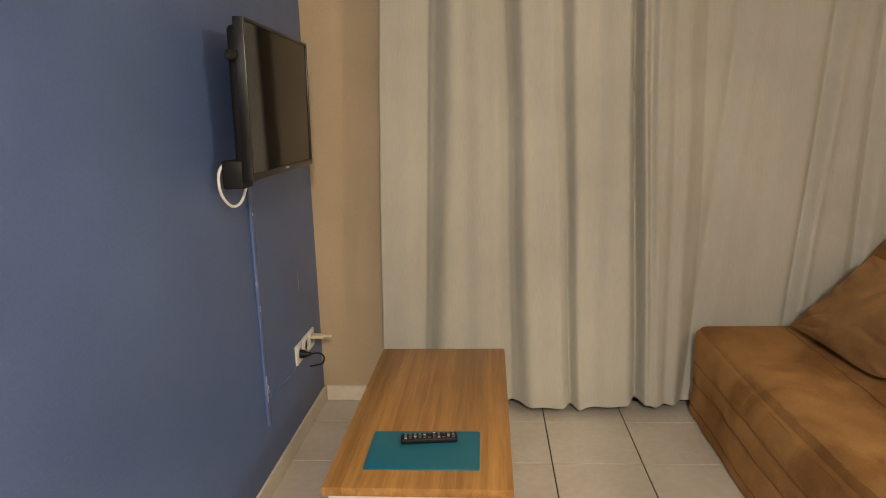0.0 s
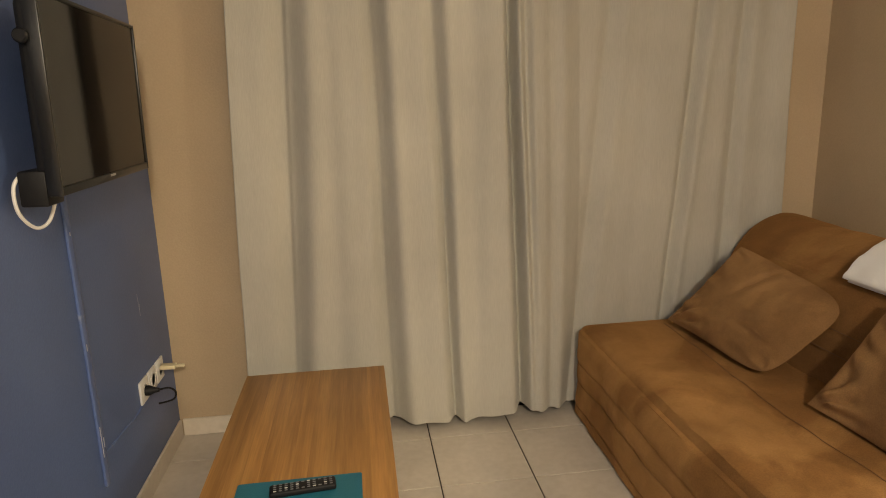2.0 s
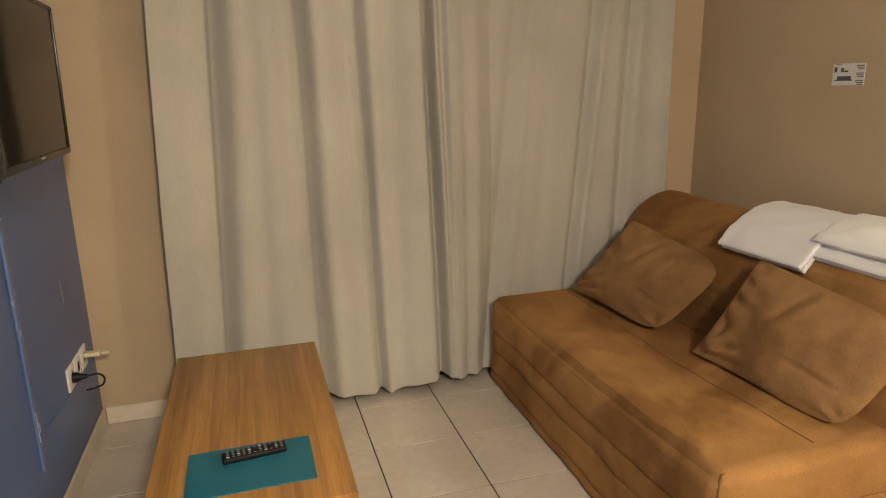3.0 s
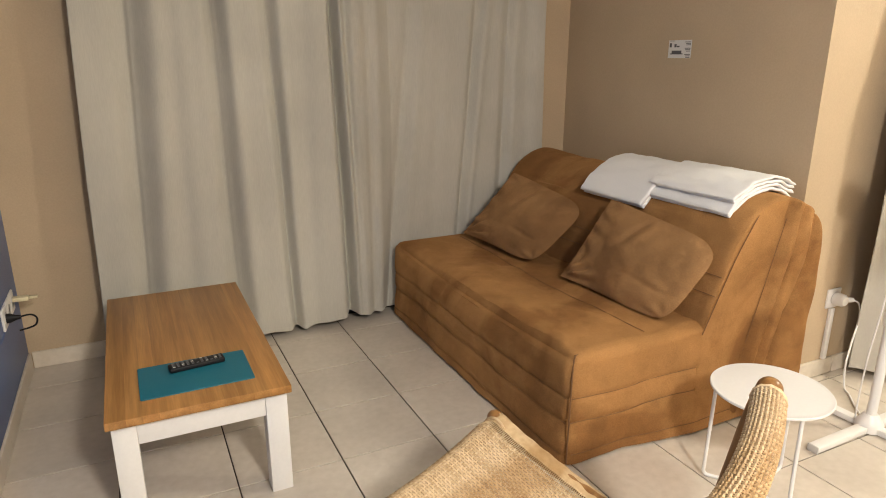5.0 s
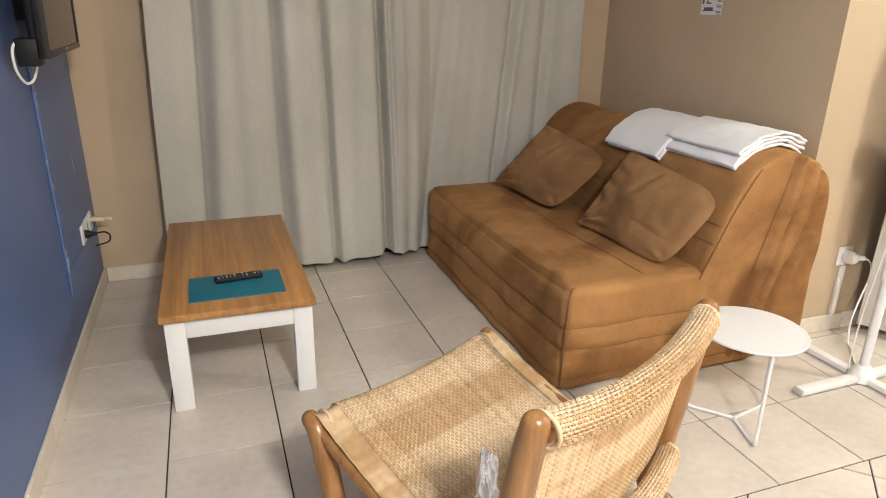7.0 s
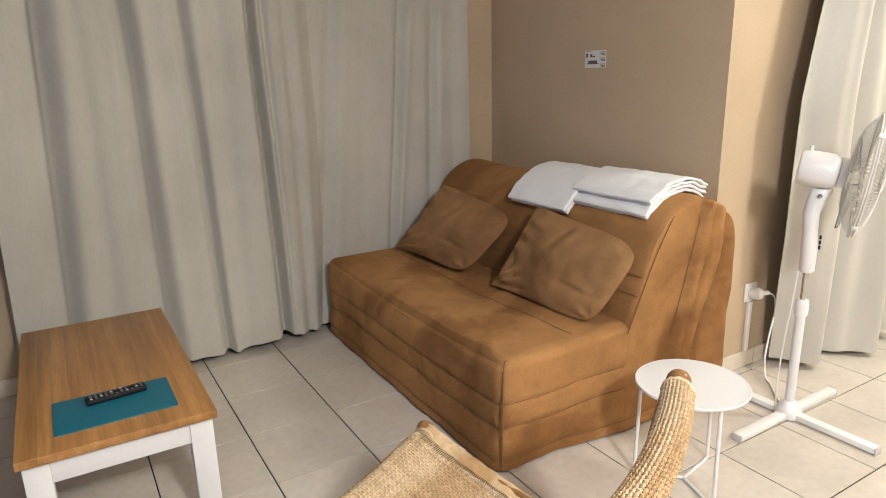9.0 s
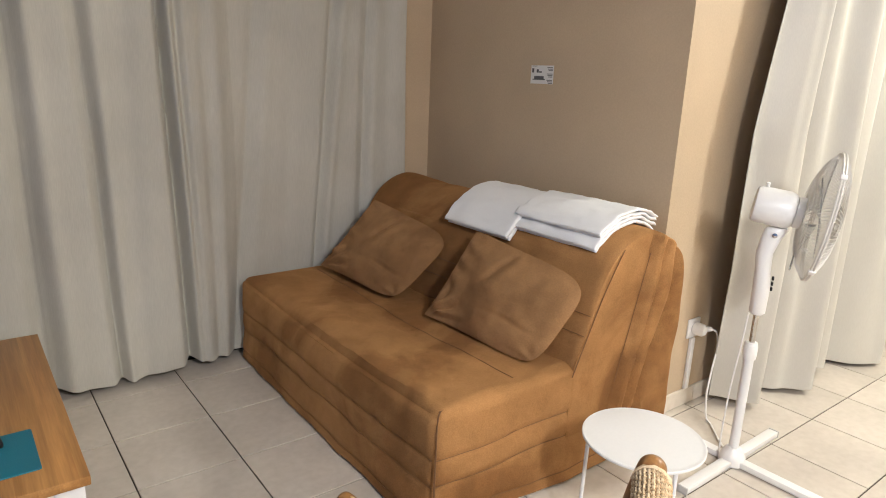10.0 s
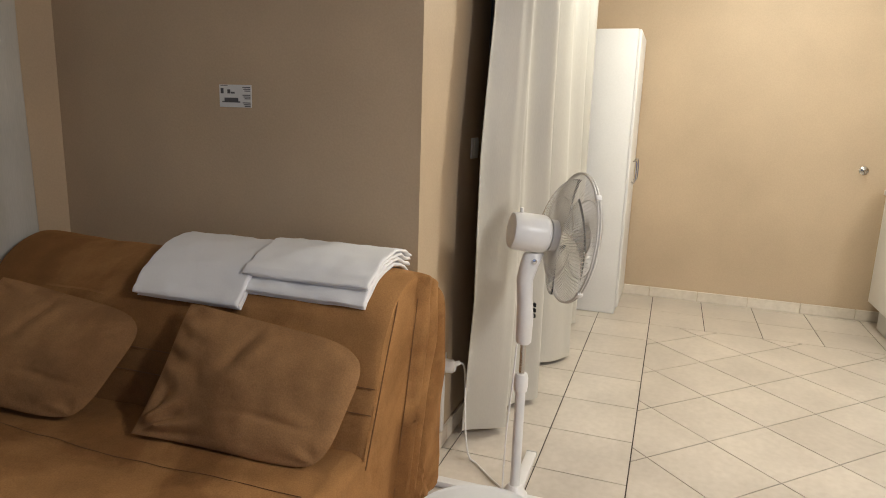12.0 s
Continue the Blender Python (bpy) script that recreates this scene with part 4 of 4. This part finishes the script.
def weave(surface, nu, nv, lift, hu, hv):
    """Strips over and under one another on surface(u, v); warp strips run along v, weft strips along u."""
    warp, weft = bmesh.new(), bmesh.new()
    for i in range(nu):
        u = (i + 0.5) / nu
        pts, ups, side = [], [], None
        for j in range(2 * nv + 1):
            v = j / (2 * nv)
            p, n = surface(u, v)
            q, _ = surface(min(1, u + 0.01), v)
            q0, _ = surface(max(0, u - 0.01), v)
            side = (q - q0).normalized()
            s = 1 if ((j // 2 + i) % 2) else -1
            pts.append(p + n * lift * (s if j % 2 else 0.0))
            ups.append(n)
        strand(warp, pts, ups, side, hu)
    for j in range(nv):
        v = (j + 0.5) / nv
        pts, ups, side = [], [], None
        for i in range(2 * nu + 1):
            u = i / (2 * nu)
            p, n = surface(u, v)
            q, _ = surface(u, min(1, v + 0.01))
            q0, _ = surface(u, max(0, v - 0.01))
            side = (q - q0).normalized()
            s = -1 if ((i // 2 + j) % 2) else 1
            pts.append(p + n * lift * (s if i % 2 else 0.0))
            ups.append(n)
        strand(weft, pts, ups, side, hv)
    return warp, weft


def wrapped(path, half, bow):
    """A cloth surface of given half width along a path of (y, z), pulled in towards the middle by bow."""
    line = smooth_line([(0, y, z) for y, z in path], 8)
    lens = [0.0]
    for a, b in zip(line, line[1:]):
        lens.append(lens[-1] + (b - a).length)

    def surface(u, v):
        d = v * lens[-1]
        i = 0
        while i < len(lens) - 2 and lens[i + 1] < d:
            i += 1
        t = (d - lens[i]) / max(1e-6, lens[i + 1] - lens[i])
        p = line[i].lerp(line[i + 1], t)
        tang = (line[min(i + 2, len(line) - 1)] - line[max(0, i - 1)]).normalized()
        n = Vector((0, -tang.z, tang.y))
        a = 1 - (2 * u - 1) ** 2
        by, bz = bow(v)
        return Vector(((2 * u - 1) * half, p.y + by * a, p.z + bz * a)), n
    return surface


SEAT = wrapped([(0.60, 0.330), (0.630, 0.328), (0.653, 0.350), (0.645, 0.376), (0.615, 0.384), (0.55, 0.355), (0.45, 0.318), (0.35, 0.284), (0.25, 0.255), (0.16, 0.232), (0.10, 0.226), (0.08, 0.205), (0.10, 0.188)], 0.250, lambda v: (0, -0.02))
PANEL = wrapped([(0.062, 0.290), (0.050, 0.36), (0.036, 0.45), (0.020, 0.55), (0.006, 0.64)], 0.288, lambda v: (-0.034, -0.004 - 0.018 * v))


def roll(y, z, bow_y, bow_z, r):
    """The woven sleeve round a rail: v goes once round it."""
    def surface(u, v):
        a = 1 - (2 * u - 1) ** 2
        w = -2 * math.pi * v
        n = Vector((0, math.cos(w), math.sin(w)))
        return Vector(((2 * u - 1) * 0.291, y + bow_y * a, z + bow_z * a)) + n * r, n
    return surface


TOP_ROLL = roll(0.0, 0.655, -0.03, -0.022, 0.031)
LOW_ROLL = roll(0.030, 0.285, -0.045, 0.0, 0.026)
for base, surf, nu, nv, lift, hu, hv, label in (("seat", SEAT, 68, 96, 0.0008, 0.0034, 0.0019, "woven natural cane seat"),
                                                ("backrest", PANEL, 92, 60, 0.0009, 0.0029, 0.0013, "woven natural cane backrest"),
                                                ("top_sleeve", TOP_ROLL, 84, 26, 0.0017, 0.0021, 0.0026, "open cane weave round the top rail"),
                                                ("lower_sleeve", LOW_ROLL, 84, 22, 0.0017, 0.0021, 0.0026, "open cane weave round the lower rail")):
    warp, weft = weave(surf, nu, nv, lift, hu, hv)
    ob = tagged(part(base, weft, CANE, chair, label), kind="stuff")
    tagged(part("cane_weave", warp, CANE_DARK, ob), kind="stuff")
for sx in (-1, 1):
    for cx, y, z, r in ((0.289, 0.0, 0.655, 0.0315), (0.289, 0.030, 0.285, 0.0265)):
        pts = [(sx * (cx + 0.0035 * (k // 12) * 0.5), y + r * math.cos(k * math.pi / 6), z + r * math.sin(k * math.pi / 6)) for k in range(36)]
        part("binding", tube(pts, 0.0034, 6), CANE, chair)
        part("sleeve_end", moved(lathe([(0.0, 0), (r - 0.002, 0), (r - 0.004, 0.004), (0.0, 0.005)], 24), Matrix.Translation((sx * (cx - 0.002), y, z)) @ pose(0, 0, 0, 0, 90 * sx, 0)), CANE_DARK, chair)
    def side_band(u, v, sx=sx):
        p, n = SEAT(0.5 + sx * 0.5, 0.12 + 0.78 * v)
        w = 0.5 - u
        return p + Vector((sx * ((0.022 + 0.044 * u) if sx > 0 else (-0.006 + 0.068 * u)), 0, 0)) + n * (0.0008 + 0.006 * (1 - (2 * u - 1) ** 4) + 0.0012 * math.sin(v * 70))
    rungs = bmesh.new()
    for k in range(110 if sx > 0 else 0):
        v = 0.13 + 0.76 * (k + 0.5) / 110
        p, n = SEAT(0.5 + sx * 0.5, v)
        tube([p + Vector((sx * d, 0, 0)) + n * (0.001 + 0.003 * h) for d, h in ((-0.006, 0), (0.006, 0.6), (0.016, 1), (0.028, 1))], 0.0013, 4, bm=rungs)
    if sx > 0:
        tagged(part("edge_lacing", rungs, CANE, chair, "open cane lacing along the seat edge"), kind="stuff")
    band = part("edge_band", sheet(side_band, 10, 90), CANE_DARK, chair, "flat cane band along the seat edge")
    th = band.modifiers.new("thickness", "SOLIDIFY")
    th.thickness = 0.002
    ring = [(sx * 0.286, 0.622 + 0.030 * math.cos(k * math.pi / 8), 0.354 + 0.030 * math.sin(k * math.pi / 8)) for k in range(16)]
    part("binding", tube(ring, 0.0035, 6, True), CANE, chair)
film_mat, fn, fl, fp = nodes_of("clear_plastic_film")
fp.inputs["Base Color"].default_value = (0.85, 0.87, 0.9, 1)
fp.inputs["Transmission Weight"].default_value, fp.inputs["Roughness"].default_value, fp.inputs["IOR"].default_value = 0.8, 0.18, 1.25


def wrap_film(u, v):
    w = 0.075 * (1 - 0.55 * v)
    return (-0.342 - 0.006 * v + 0.008 * noise.noise((u * 6, v * 9, 1)), 0.052 + (u - 0.2) * w + 0.008 * noise.noise((u * 8, v * 6, 4)), 0.34 + 0.27 * v)


bag = part("plastic_wrap", sheet(wrap_film, 16, 30), film_mat, chair, "clear crumpled plastic film hanging on the post")

# ---- wardrobe at the end wall ----
ward = thing("wardrobe", 4.665, 1.30, 0, "tall narrow white wardrobe beside the ivory curtain", "wardrobe")
part("carcass", box(-0.29, -0.205, 0.001, 0.29, 0.25, 1.84, 0.004), WHITE_PAINT, ward)
for x0, x1, hx in ((-0.288, -0.0015, -0.03), (0.0015, 0.288, 0.2)):
    door = part("wardrobe_door", box(x0, -0.225, 0.05, x1, -0.2055, 1.835, 0.004), WHITE_PAINT, ward)
    part("handle", tube(smooth_line([(hx, -0.2255, 0.87), (hx, -0.25, 0.875), (hx, -0.25, 1.005), (hx, -0.2255, 1.01)], 5), 0.005, 8), CHROME, door, "chrome bar handle")

# ---- kitchen unit and hook ----
unit = thing("base_cabinet", 4.35, -0.78, 0, "white base cabinet with a raised bottom at the end wall", "cabinet")
part("carcass", box(-0.50, -0.28, 0.17, 0.48, 0.285, 0.87, 0.003), WHITE_PAINT, unit)
part("worktop", box(-0.51, -0.285, 0.8705, 0.49, 0.315, 0.905, 0.004), WHITE_PAINT, unit)
part("plinth", box(-0.48, -0.25, 0.0005, 0.46, 0.235, 0.1695), GREY_PLASTIC, unit, smooth=False)
for x0, x1 in ((-0.498, -0.011), (-0.008, 0.478)):
    part("cabinet_door", box(x0, 0.2855, 0.172, x1, 0.304, 0.866, 0.003), WHITE_PAINT, unit)
hook = thing("wall_hook", E - 0.0005, -0.365, 1.01, "small round chrome hook on the end wall", "hook")
part("rosette", moved(lathe([(0.0, 0), (0.028, 0), (0.028, 0.006), (0.02, 0.012), (0.0, 0.013)], 24), pose(0, 0, 0, 0, -90, 0)), CHROME, hook)
part("peg", tube(smooth_line([(-0.01, 0, 0), (-0.04, 0, -0.004), (-0.055, 0, -0.02)], 5), 0.008, 10), CHROME, hook)

# ---- floor tiles ----
P, X0, Y0 = 0.335, 0.235, 2.2
EDGE_Y, EDGE_X = Y0 - 4 * P, X0 + 12 * P
HALF = P / 2 - 0.0024


def clip(poly, nx, ny, d):
    """The part of a polygon where nx*x + ny*y <= d."""
    out = []
    for a, b in zip(poly, poly[1:] + poly[:1]):
        fa, fb = nx * a[0] + ny * a[1] - d, nx * b[0] + ny * b[1] - d
        if fa <= 0:
            out.append(a)
        if (fa < 0 < fb) or (fb < 0 < fa):
            t = fa / (fa - fb)
            out.append((a[0] + t * (b[0] - a[0]), a[1] + t * (b[1] - a[1])))
    return out


def tile_mesh(poly):
    cx, cy = sum(p[0] for p in poly) / len(poly), sum(p[1] for p in poly) / len(poly)
    rings = []
    for inset, z in ((0.0, -0.004), (0.0, -0.0008), (0.0012, 0.0)):
        rings.append([(p[0] - cx - inset * (1 if p[0] > cx else -1), p[1] - cy - inset * (1 if p[1] > cy else -1), z) for p in poly])
    me = bpy.data.meshes.new("tile")
    bm = loft(rings)
    bmesh.ops.recalc_face_normals(bm, faces=bm.faces)
    bm.to_mesh(me)
    bm.free()
    me.materials.append(TILE)
    return me, cx, cy


SHARED = {}


def lay(poly, limits):
    full = poly
    for lim in limits:
        poly = clip(poly, *lim)
        if len(poly) < 3:
            return
    area = 0.5 * abs(sum(a[0] * b[1] - b[0] * a[1] for a, b in zip(poly, poly[1:] + poly[:1])))
    if area < 0.0006:
        return
    key = "diagonal" if abs(full[0][0] - full[1][0]) > 0.01 and abs(full[0][1] - full[1][1]) > 0.01 else "straight"
    if poly == full:
        if key not in SHARED:
            SHARED[key] = tile_mesh(poly)[0]
        me, cx, cy = SHARED[key], sum(p[0] for p in poly) / 4, sum(p[1] for p in poly) / 4
    else:
        me, cx, cy = tile_mesh(poly)
    ob = new("tile", me)
    ob.location = (cx, cy, 0.0003 * math.sin(cx * 37 + cy * 91))
    ob.parent = floor


G = 0.0024
for i in range(-3, 15):
    for j in range(-15, 3):
        cx, cy = X0 + (i + 0.5) * P, Y0 + (j + 0.5) * P
        if not (cy > EDGE_Y or cx > EDGE_X):
            continue
        if cx > NOOK_X + 0.2 and cy > NOOK_Y + 0.2:
            continue
        lay([(cx - HALF, cy - HALF), (cx + HALF, cy - HALF), (cx + HALF, cy + HALF), (cx - HALF, cy + HALF)],
            [(-1, 0, -W), (1, 0, E), (0, 1, N), (0, -1, -S)])
A0, B0, Q = 3.757, 2.63, P * math.sqrt(2)
h = HALF * math.sqrt(2)
for i in range(-16, 8):
    for j in range(-10, 14):
        a, b = A0 + (i + 0.5) * Q, B0 + (j + 0.5) * Q
        cx, cy = (a + b) / 2, (a - b) / 2
        if cy > EDGE_Y + 0.3 or cx > EDGE_X + 0.3 or cx < W - 0.3 or cy < S - 0.3:
            continue
        lay([(cx - h, cy), (cx, cy - h), (cx + h, cy), (cx, cy + h)], [(-1, 0, -W), (1, 0, EDGE_X - G), (0, 1, EDGE_Y - G), (0, -1, -S)])
